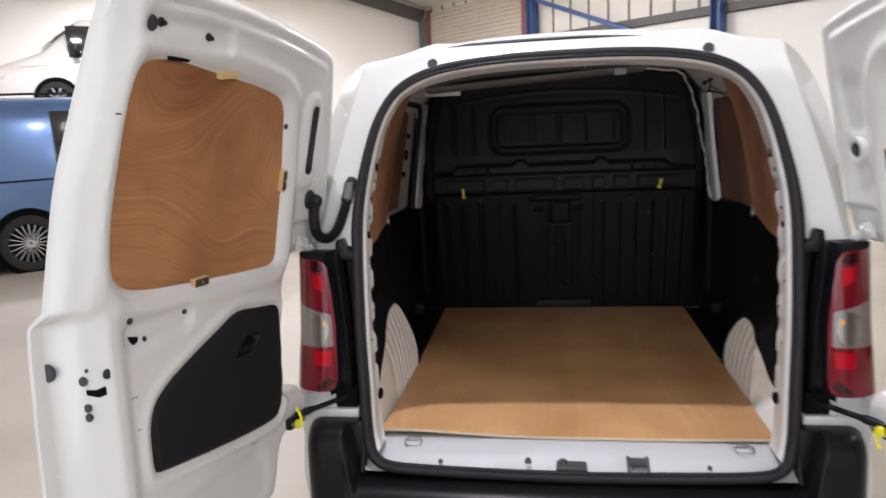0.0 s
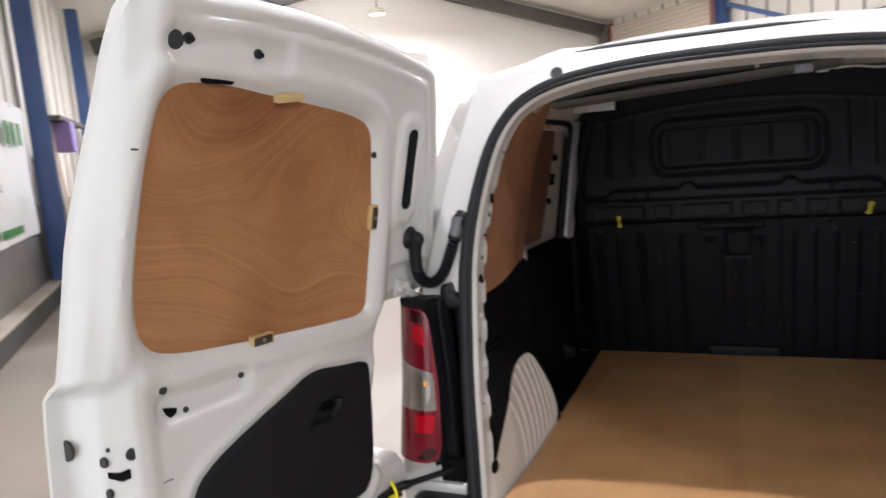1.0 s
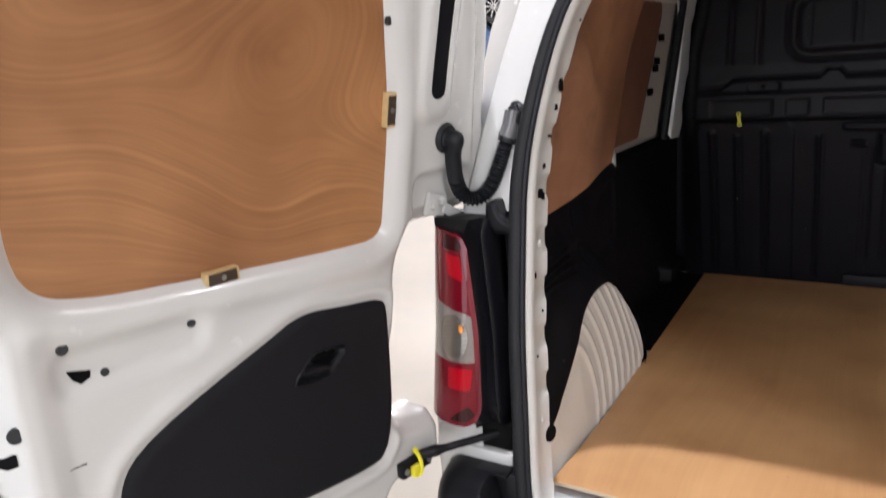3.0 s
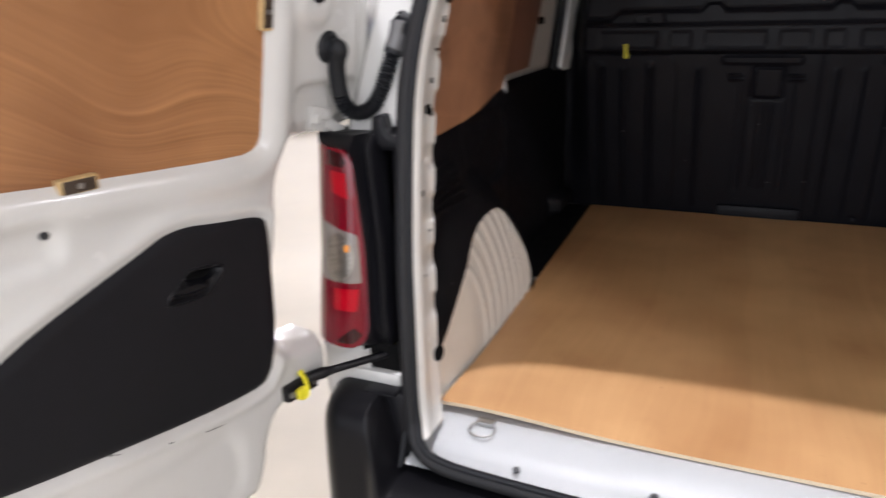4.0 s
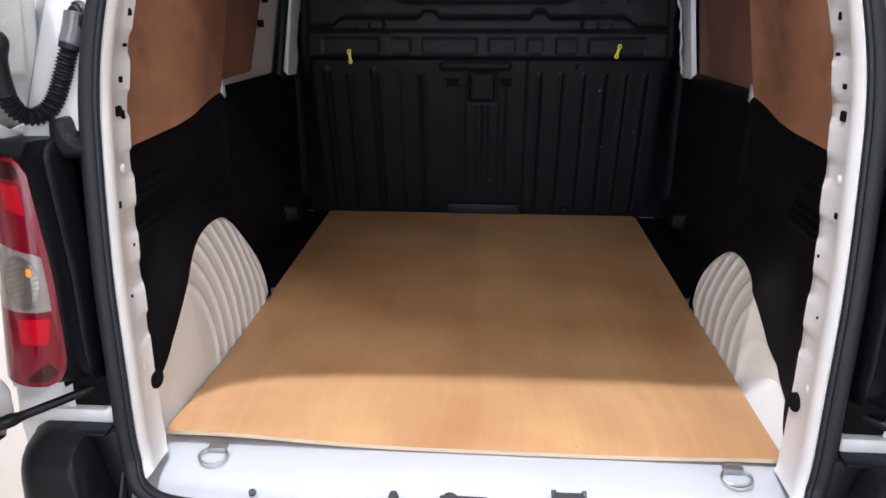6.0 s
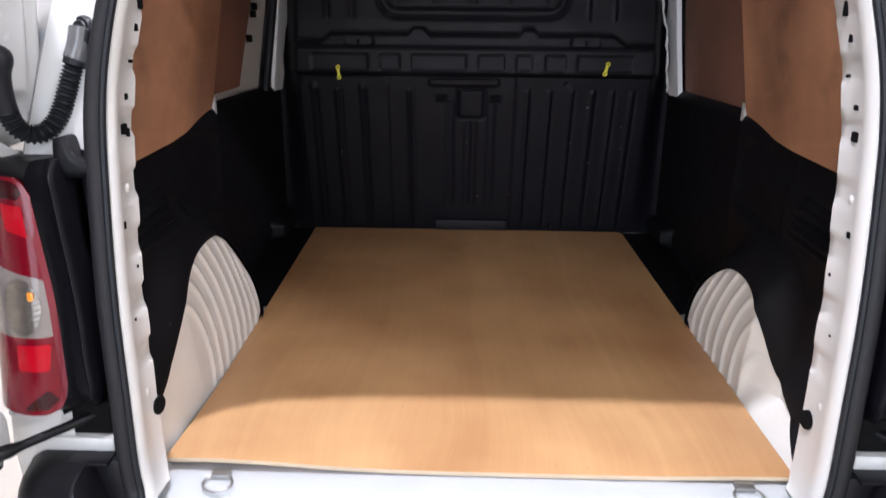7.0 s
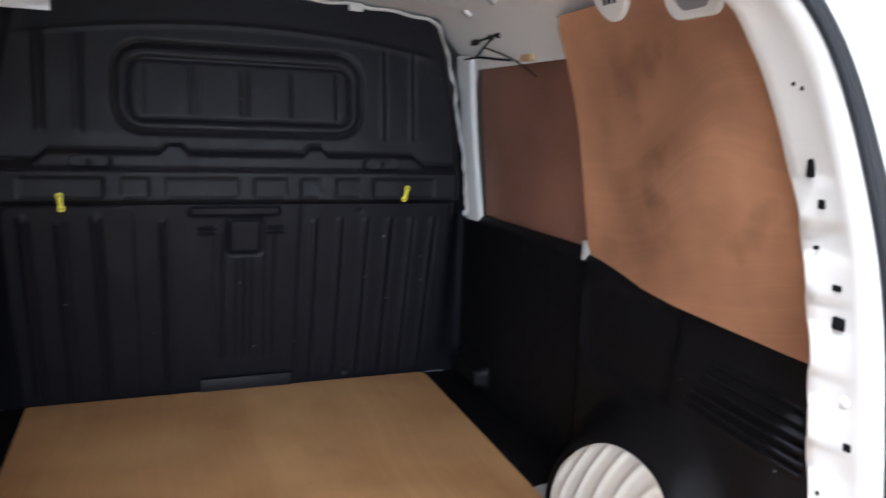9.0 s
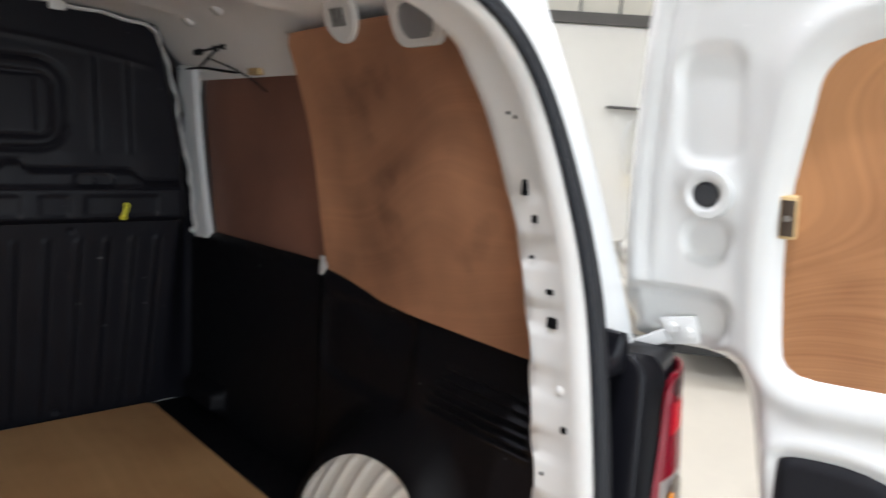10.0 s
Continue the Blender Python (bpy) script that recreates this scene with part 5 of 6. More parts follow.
def rear_door(sx, far):
    wide = far - 0.30
    ply = chaikin([(0.315, 1.225), (0.42, 1.228), (0.66, 1.245), (far - 0.17, 1.262), (far - 0.085, 1.285), (far - 0.065, 1.37), (far - 0.075, 1.50), (far - 0.095, 1.69), (far - 0.125, 1.745), (far - 0.20, 1.757), (0.62, 1.733), (0.40, 1.705), (0.335, 1.672), (0.322, 1.60), (0.298, 1.46), (0.305, 1.30)], 2)
    low = 0.66 if sx < 0 else 0.60
    trim = chaikin([(0.338, 0.80), (0.43, 0.785), (far - 0.16, 0.845), (far - 0.14, 0.86), (far - 0.145, 0.985), (far - 0.20, 1.04), (far - 0.42, 1.115), (0.52, 1.142), (0.42, 1.125), (0.335, 1.115), (0.322, 1.09)], 2) if sx < 0 else chaikin([(0.338, 0.80), (0.43, 0.785), (far - 0.12, 0.82), (far - 0.12, 1.06), (0.46, 1.118), (0.335, 1.112), (0.322, 1.09)], 2)
    cut = [(0.13, 1.232), (0.215, 1.236), (0.255, 1.215), (0.275, 1.15), (0.300, 1.02), (0.328, 0.91), (0.325, 0.868), (0.305, 0.838), (0.25, 0.826), (0.19, 0.822), (0.19, 0.715), (0.26, 0.712), (0.33, 0.710), (0.362, 0.675), (0.375, 0.62), (0.40, 0.565), (0.43, 0.55)]
    hinge_side = [(0.014, 1.245), (0.010, 1.37), (0.017, 1.45), (0.029, 1.59), (0.055, 1.68), (0.088, 1.79)] if sx < 0 else [(0.055, 1.245), (0.05, 1.45), (0.078, 1.68), (0.10, 1.79)]
    edge = hinge_side + [(0.115, 1.828), (0.20, 1.850), (0.40, 1.882), (0.65, 1.905), (far - 0.10, 1.905), (far - 0.060, 1.88), (far - 0.040, 1.80), (far - 0.030, 1.73), (far - 0.007, 1.61), (far + 0.013, 1.51), (far + 0.022, 1.40), (far + 0.036, 1.285), (far + 0.040, 1.262), (far + 0.048, 1.252), (far + 0.050, 1.17), (far + 0.058, 1.0), (far + 0.060, 0.60), (far + 0.04, 0.555)]
    out = chaikin(np.array(edge + cut[::-1]), 1)
    slot = rect(0.178, 0.214, 1.473, 1.668, 0.016)
    boss = rect(0.155, 0.245, 1.435, 1.70, 0.035)

    def face(u, z):
        p = np.stack([u, z], 1)
        e, _ = sdf(p, out)
        w = -0.040 * np.clip(1 + e / 0.035, 0, 1) ** 2 * np.clip((far - 0.06 - u) / 0.05, 0, 1)
        crease = np.clip((z - 1.30) / 0.1, 0, 1) * np.clip((far - 0.13 - u) / 0.06, 0, 1)
        w = w - crease * (0.007 * np.exp(-(((e + 0.048) / 0.009) ** 2)) - 0.004 * np.exp(-(((e + 0.068) / 0.010) ** 2)))
        d, _ = sdf(p, ply)
        # rounded frame about the window opening
        w = w - 0.020 * step(d, 0.030) + 0.010 * np.exp(-(((d - 0.035) / 0.022) ** 2))
        g, _ = sdf(p, trim)
        w = w - 0.004 * step(g - 0.006, 0.014) - 0.030 * step(g + 0.03, 0.02) + 0.006 * np.exp(-(((g - 0.020) / 0.012) ** 2))
        if sx < 0:
            w = w + 0.014 * inside(u, z, boss, 0.03) - 0.006 * inside(u, z, slot, 0.008)
        else:
            w = w - 0.007 * inside(u, z, rect(0.150, 0.240, 1.530, 1.690, 0.030), 0.020) - 0.009 * inside(u, z, rect(0.162, 0.232, 1.385, 1.450, 0.030), 0.014)
        # latch side: a low ridge, the steep shut face, then the outer skin's flange
        lowz = np.clip((1.262 - z) / 0.03, 0, 1)
        q = u - np.interp(z, [1.25, 1.34, 1.41, 1.51, 1.61, 1.73, 1.80], [far + 0.043, far + 0.030, far + 0.021, far + 0.013, far - 0.007, far - 0.030, far - 0.038])
        upper = np.interp(q, [-0.095, -0.075, -0.055, -0.040, -0.020, -0.010, 0.0], [0, 0.003, 0.0, -0.012, -0.026, -0.038, -0.054])
        lower = np.interp(u - far, [-0.10, -0.07, -0.048, -0.018, -0.004, 0.010, 0.022, 0.06], [0, 0.010, 0.008, -0.020, -0.034, -0.072, -0.086, -0.094])
        w = w + upper * (1 - lowz) + lower * lowz
        # pressed bead beneath the window and between trim and window
        w = w - 0.012 * inside(u, z, rect(0.70, far - 0.10, 1.145, 1.205, 0.025), 0.03)
        w = w - 0.010 * inside(u, z, rect(0.62, far - 0.11, 1.775, 1.835, 0.025), 0.025)
        w = w - 0.020 * inside(u, z, rect(0.06, 0.235, 1.245, 1.33, 0.03), 0.02)
        w = w - 0.006 * inside(u, z, rect(0.45, far - 0.12, 0.60, 0.74, 0.05), 0.04)
        return w + 0.0006 * np.sin(u * 40) * np.sin(z * 33)

    place = lambda u, z, w: door_place(sx, u, z, w)
    door = pressed("rear_door", out, face, place, WHITE, van, "open white rear door seen from inside, lined with plywood", h=0.0065, thick=0.03, back_at=lambda u, z: -0.072 - 0.030 * np.clip((1.262 - z) / 0.03, 0, 1))
    pressed("door_ply", ply * 1.0, lambda u, z: -0.012 + 0 * u, place, PLY_DOOR, door, "swirling brown plywood panel in the window opening", h=0.03, thick=0.004)
    cup = chaikin([(0.560, 1.024), (0.554, 1.036), (0.538, 1.049), (0.512, 1.069), (0.500, 1.070), (0.446, 1.062), (0.438, 1.056), (0.444, 1.040), (0.472, 1.017), (0.484, 1.013), (0.552, 1.018)], 1)
    pressed("door_trim", trim, lambda u, z: 0.006 - 0.008 * np.clip(1 + sdf(np.stack([u, z], 1), trim)[0] / 0.012, 0, 1) ** 2, place, TRIM, door, "black fibreboard door trim", h=0.0085, thick=0.004, holes=[cup])

    hollow = chaikin([(0.516, 1.050), (0.507, 1.063), (0.450, 1.056), (0.456, 1.044), (0.474, 1.040)], 1)
    flap = chaikin([(0.546, 1.034), (0.532, 1.046), (0.472, 1.038), (0.482, 1.025)], 1)

    def cup_face(u, z):
        d, _ = sdf(np.stack([u, z], 1), cup)
        return 0.006 + 0.004 * np.exp(-(((d + 0.003) / 0.003) ** 2)) - 0.004 * step(d + 0.006, 0.004) - 0.014 * inside(u, z, hollow, 0.005) + 0.008 * inside(u, z, flap, 0.005)

    pull = pressed("pull_handle", cup, cup_face, place, GLOSS, door, "black moulded door pull", h=0.0024, thick=0.004)
    pressed("pull_recess", hollow, lambda u, z: -0.0085 + 0 * u, place, HOLE, pull, "dark finger recess", h=0.004)
    pressed("pull_recess", np.array([(0.552, 1.024), (0.550, 1.029), (0.490, 1.020), (0.492, 1.015)]), lambda u, z: 0.0035 + 0 * u, place, HOLE, pull, "dark slit under the pull", h=0.003)
    for s_u, s_z, w_, h_, turned in ((0.66, 1.248, 0.058, 0.022, 0), (0.306, 1.466, 0.022, 0.062, 0)) + (((0.615, 1.735, 0.07, 0.018, 6), (far - 0.072, 1.56, 0.012, 0.085, 0)) if sx < 0 else ()):
        if sx > 0 and s_u > 0.5:
            continue
        m = door_pose(sx, s_u, s_z, -0.016 if s_u < far - 0.2 else -0.026) @ pose(0, 0, 0, 0, 0, turned)
        blk = part("fixing_block", box_bm((-w_ / 2, -h_ / 2, 0), (w_ / 2, h_ / 2, 0.017), 0.002, m), SOFTWOOD, door, "softwood fixing block")
        if turned == 0 and w_ > 0.02:
            part("block_face", box_bm((-w_ * 0.42, -h_ * 0.42, 0.0165), (w_ * 0.42, h_ * 0.42, 0.0185), 0.001, m), DARKWOOD, blk)
            part("screw", cyl_bm(0.0045, 0.003, m @ pose(0, 0, 0.019), 12), STEEL, blk)
    if sx < 0:
        pressed("slot_insert", slot, lambda u, z: 0.0125 + 0 * u, place, GLOSS, door, "narrow black plastic slot insert", h=0.006, thick=0.004)
        pressed("lock_opening", np.array([(0.900, 1.177), (0.868, 1.168), (0.870, 1.158), (0.884, 1.153), (0.893, 1.162)]), lambda u, z: face(u, z) + 0.0015, place, HOLE, door, h=0.003)
        pressed("latch_opening", np.array([(1.006, 1.095), (0.992, 1.091), (0.979, 1.097), (0.979, 1.078), (0.990, 1.074), (1.006, 1.084)]), lambda u, z: face(u, z) + 0.0015, place, HOLE, door, h=0.003)
        pressed("grip_slot", rect(0.755, 0.83, 1.748, 1.764, 0.007), lambda u, z: -0.0045 + 0 * u, place, HOLE, door, h=0.006)
        def face_pose(u, z):
            p = place(np.array([u, u + 0.002, u]), np.array([z, z, z + 0.002]), face(np.array([u, u + 0.002, u]), np.array([z, z, z + 0.002])))
            n = Vector(p[1] - p[0]).cross(Vector(p[2] - p[0]))
            return aim(Vector(p[0]), n if n.x > 0 else -n)

        dots = [(far - 0.13, 1.813, 0.017), (far - 0.157, 1.818, 0.010), (0.705, 1.804, 0.010), (0.903, 1.213, 0.008), (0.715, 1.187, 0.007), (0.850, 1.158, 0.006), (1.040, 1.137, 0.019), (1.008, 1.113, 0.010), (0.975, 1.121, 0.011), (1.006, 1.056, 0.009), (1.006, 1.036, 0.009), (1.002, 1.134, 0.004), (0.322, 1.612, 0.008)]
        for u, z, rad in dots:
            w = float(face(np.array([u]), np.array([z]))[0])
            at = face_pose(u, z) if u > 0.98 else door_pose(sx, u, z, w + 0.001)
            plug = part("door_plug", cyl_bm(rad, 0.006, at, 20, bevel=0.0015), PLUG, door)
            if rad == 0.010 and z > 1.7:
                part("plug_stud", cyl_bm(0.007, 0.012, at @ pose(0, 0, 0.008), 16, top=0.0045, bevel=0.002), RUBBER, plug)
        for u0, z0, u1, z1 in ((0.697, 0.822, 0.672, 0.812), (0.522, 0.768, 0.478, 0.760), (0.60, 0.79, 0.585, 0.786), (0.90, 0.97, 0.915, 0.972), (0.90, 1.045, 0.925, 1.046)):
            strip = np.array([(u0, z0 - 0.0014), (u1, z1 - 0.0008), (u1, z1 + 0.0008), (u0, z0 + 0.0014)])
            pressed("scuff_mark", strip, lambda u, z: face(u, z) + 0.0008, place, GREYP, door, "dark scuff mark", h=0.004, hv=0.0012)
        part("wire_stub", box_bm((-0.010, -0.0015, 0), (0.008, 0.0015, 0.004), 0.001, door_pose(sx, far - 0.062, 1.64, 0.002)), DARKWOOD, door)
    else:
        part("door_plug", cyl_bm(0.019, 0.014, door_pose(sx, 0.196, 1.487, 0.010), 24, bevel=0.004), PLUG, door)
        pressed("plug_collar", rect(0.165, 0.232, 1.452, 1.522, 0.033), lambda u, z: 0.018 - 0.010 * step(np.hypot(u - 0.196, z - 1.487) - 0.020, 0.012), place, WHITE, door, h=0.005, thick=0.01)
    # hinge leaves
    for z in (1.262, 0.805):
        m = door_pose(sx, 0.155, z, -0.020)
        hinge = part("hinge_leaf", box_bm((-0.024, -0.022, 0), (0.034, 0.024, 0.010), 0.005, m @ pose(0, 0, 0, 0, 0, 14 * sx)), WHITE, door, "white painted door hinge")
        for a, b in ((-0.008, 0.006), (0.018, 0.002)):
            part("hinge_bolt", cyl_bm(0.010, 0.012, m @ pose(a, b * sx, 0.014), 6, bevel=0.002), WHITE, hinge)
        arm = m @ pose(-0.045, -0.026 * sx, 0.004, 0, 0, 30 * sx)
        part("hinge_arm", box_bm((-0.040, -0.011, -0.008), (0.036, 0.011, 0.010), 0.004, arm), WHITE, hinge)
        part("hinge_knuckle", cyl_bm(0.011, 0.034, arm @ pose(-0.040, 0, 0, 90), 16, bevel=0.002), WHITE, hinge)
    # check strap with its yellow clip
    e = door_place(sx, np.array([0.300]), np.array([0.748]), np.array([0.0]))[0]
    d0, d1 = np.array([sx * 0.672, 0.02, 0.772]), e + [sx * -0.006, 0.010, 0.012]
    line = np.array([d0 + (d1 - d0) * t for t in np.linspace(0, 1, 24)])
    mesh_ob("check_strap", *tube(line, np.interp(np.linspace(0, 1, 24), [0, 0.15, 0.72, 0.78, 0.84, 1.0], [0.0085, 0.0085, 0.0085, 0.0125, 0.0125, 0.009]), 10), GLOSS, door, "black door check strap")
    m = door_pose(sx, 0.305, 0.748, -0.004)
    bracket = part("strap_bracket", box_bm((-0.050, -0.016, 0), (0.034, 0.016, 0.022), 0.005, m), GLOSS, door)
    for a in (-0.040, 0.024):
        part("bracket_bolt", cyl_bm(0.007, 0.006, m @ pose(a, 0, 0.024), 6, bevel=0.001), STEEL, bracket)
    hook = [m @ Vector(p) for p in ((0.010, 0.014, 0.026), (-0.002, 0.016, 0.032), (-0.008, 0.006, 0.034), (-0.007, -0.014, 0.033), (-0.003, -0.030, 0.030), (0.002, -0.040, 0.028))]
    clip = mesh_ob("strap_clip", *tube(bez([tuple(p) for p in hook], 24), 0.0042, 8), YELLOW, door, "yellow plastic clip")
    part("clip_pad", box_bm((-0.008, -0.008, 0.022), (0.015, 0.015, 0.034), 0.004, m), YELLOW, clip)
    part("clip_pad", cyl_bm(0.0062, 0.008, m @ pose(0.001, -0.040, 0.028), 16, bevel=0.002), YELLOW, clip)


van_rear_details()
load_space()
bulkhead()
wiring()
rear_door(-1, 1.015)
rear_door(1, 0.66)
floor_sheet()


def tube_conduit():
    """Ribbed black cable sleeve from the left pillar to the left door."""
    a = door_place(-1, np.array([0.155]), np.array([1.395]), np.array([0.012]))[0]
    b = np.array([-0.664, 0.086, 1.430])
    n = np.array([math.cos(DOOR_TURN), -math.sin(DOOR_TURN), 0])
    pts = [b, (-0.668, 0.080, 1.412), (-0.674, 0.072, 1.390), (-0.687, 0.060, 1.346), (-0.703, 0.051, 1.298), (-0.722, 0.041, 1.272), (-0.742, 0.031, 1.266), (-0.760, 0.021, 1.276), (-0.766, 0.010, 1.303), (-0.763, 0.000, 1.340), (-0.756, -0.010, 1.372), a + n * 0.020, a]
    path = bez(pts, 260)
    k = np.arange(260)
    ribbed = (k > 42) & (k < 182)
    rad = np.where(ribbed, 0.0148 + 0.0024 * np.sin(k * 2 * np.pi / 4.5), np.where(k <= 42, 0.0185, 0.0165))
    sleeve = mesh_ob("cable_sleeve", *tube(path, rad, 14), RUBBER, van, "black ribbed rubber cable sleeve")
    mesh_ob("sleeve_collar", *tube(bez([b + [-0.003, 0.0, 0.004], (-0.670, 0.078, 1.406), (-0.677, 0.070, 1.384)], 12), 0.0195, 14), GREYGLOSS, sleeve, "glossy grey sleeve collar")
    part("sleeve_foot", cyl_bm(0.030, 0.016, aim(b + [-0.004, 0.004, 0], (-0.5, -1, 0.1)), 24, top=0.020, bevel=0.004), RUBBER, sleeve)
    part("sleeve_foot", cyl_bm(0.032, 0.016, door_pose(-1, 0.155, 1.395, 0.006), 24, top=0.022, bevel=0.004), RUBBER, sleeve)


tube_conduit()


def bumper():
    """Black rear bumper: a low step under the sill and tall rounded ends under the lights."""
    rows = []
    for x in np.r_[np.linspace(-0.812, -0.74, 14), np.linspace(-0.735, -0.60, 28), np.linspace(-0.5, 0.5, 9), np.linspace(0.60, 0.735, 28), np.linspace(0.74, 0.812, 14)]:
        ax = abs(x)
        k = np.clip((ax - 0.640) / 0.052, 0, 1)
        k = k * k * (3 - 2 * k)
        end = 1 - math.sqrt(max(0.0, 1 - np.clip((ax - 0.755) / 0.058, 0, 0.999) ** 2))
        top = 0.532 + 0.176 * k - 0.030 * end
        back = -0.170 + 0.014 * (ax / 0.8) ** 2 + 0.030 * k + 0.075 * end
        rows.append(np.array([(x, 0.10, top - 0.03), (x, -0.02, top), (x, back + 0.075, top - 0.002), (x, back + 0.050, top - 0.006), (x, back + 0.030, top - 0.013), (x, back + 0.014, top - 0.026), (x, back + 0.005, top - 0.042), (x, back, top - 0.062), (x, back - 0.004, top * 0.5 + 0.21), (x, back - 0.006, 0.43), (x, back + 0.006, 0.37), (x, back + 0.03, 0.33), (x, 0.05, 0.28), (x, 0.12, 0.30)]))
    b = mesh_ob("bumper", *loft(rows, True, True), BUMPER, van, "black grained plastic rear bumper")
    for sx in (-1, 1):
        flip = Matrix.Diagonal((sx, 1, 1, 1))
        part("corner_filler", box_bm((0.634, -0.045, 0.50), (0.700, 0.05, 0.704), 0.008, flip), GLOSS, b)
        part("end_cap_step", box_bm((0.652, -0.060, 0.700), (0.725, -0.01, 0.7075), 0.003, flip), BUMPER, b)


bumper()


def pillar_holes():
    """Small dark slots and dimples in the opening flange."""
    spots = {
        1: [(1.478, 0.012, 0.026, 0.072), (1.431, 0.013, 0.015, 0.065), (1.320, 0.016, 0.010, 0.058), (1.272, 0.020, 0.018, 0.060), (1.112, 0.013, 0.012, 0.046), (1.369, 0.006, 0.006, 0.088), (1.589, 0.006, 0.006, 0.064), (1.583, 0.006, 0.006, 0.052), (1.029, 0.006, 0.006, 0.092), (0.93, 0.005, 0.005, 0.06)],
        -1: [(1.478, 0.012, 0.026, 0.074), (1.436, 0.014, 0.014, 0.071), (1.323, 0.014, 0.012, 0.056), (1.270, 0.020, 0.018, 0.051), (1.262, 0.006, 0.016, 0.066), (1.112, 0.012, 0.014, 0.030), (1.029, 0.006, 0.006, 0.068), (0.943, 0.006, 0.006, 0.040), (1.38, 0.005, 0.006, 0.07), (1.60, 0.006, 0.006, 0.07)],
    }
    half = sorted([(z, x) for x, z in APERTURE.tolist() if x > 0.3 and z < 1.8])
    zs, xs = [a for a, _ in half], [b for _, b in half]
    for sx in (-1, 1):
        for z, a, b, dy in spots[sx]:
            x = float(np.interp(z, zs, xs)) - 0.0100
            part("flange_hole", box_bm((x - 0.001, float(y_rear(z)) + dy - a / 2, z - b / 2), (x + 0.006, float(y_rear(z)) + dy + a / 2, z + b / 2), min(a, b) * 0.3, Matrix.Diagonal((sx, 1, 1, 1))), HOLE, van)
        x = float(np.interp(0.757, zs, xs)) - 0.013
        part("flange_plug", cyl_bm(0.018, 0.008, aim((sx * (x + 0.002), float(y_rear(0.757)) + 0.084, 0.757), (-sx, -0.2, 0)), 20), HOLE, van)
        for z in (1.171, 0.80):
            x = float(np.interp(z, zs, xs)) - 0.0095
            part("flange_dimple", cyl_bm(0.010, 0.0025, aim((sx * x, float(y_rear(z)) + 0.052, z), (-sx, -0.1, 0)), 16, top=0.006, bevel=0.002), PRIMER, van)


pillar_holes()


def road_wheel(name, m, radius, width, parent, spokes, rim_mat):
    """A tyre, a dished rim and its spokes, with the axle along local z."""
    a = np.linspace(0, 2 * np.pi, 40, endpoint=False)
    prof = [(0.66, -0.45), (0.80, -0.5), (0.93, -0.48), (0.985, -0.36), (1.0, -0.15), (1.0, 0.15), (0.985, 0.36), (0.93, 0.48), (0.80, 0.5), (0.66, 0.45)]
    rows = [np.stack([radius * p * np.cos(a), radius * p * np.sin(a), np.full(40, width * q)], 1) for p, q in prof]
    v, f = loft(rows + rows[:1])
    v = np.array([m @ Vector(p) for p in v])
    wheel = new(name)
    wheel.parent = parent
    mesh_ob("tyre", v, f, TYRE, wheel, "black rubber tyre")
    rows = [np.stack([radius * p * np.cos(a), radius * p * np.sin(a), np.full(40, width * q)], 1) for p, q in ((0.69, 0.45), (0.67, 0.42), (0.62, 0.30), (0.60, -0.1), (0.0, -0.1))]
    v, f = loft(rows)
    mesh_ob("rim", np.array([m @ Vector(p) for p in v]), f, DARK_STEEL, wheel)
    for k in range(spokes):
        s = box_bm((0.04 * radius, -0.036 * radius / spokes * 10, 0.34 * width), (0.66 * radius, 0.036 * radius / spokes * 10, 0.44 * width), 0.004, m @ pose(0, 0, 0, 0, 0, 360 * k / spokes))
        part("spoke", s, rim_mat, wheel)
    part("hub_cap", cyl_bm(0.13 * radius, 0.14 * width, m @ pose(0, 0, 0.33 * width), 20, bevel=0.004), rim_mat, wheel)
    return wheel


for x, y in ((-0.80, 0.62), (0.80, 0.62), (-0.80, 3.40), (0.80, 3.40)):
    road_wheel("road_wheel", Matrix.Translation((x, y, 0.32)) @ pose(0, 0, 0, 0, 90 if x > 0 else -90, 0), 0.32, 0.19, van, 8, STEEL)


# ---- other things in the hall ----


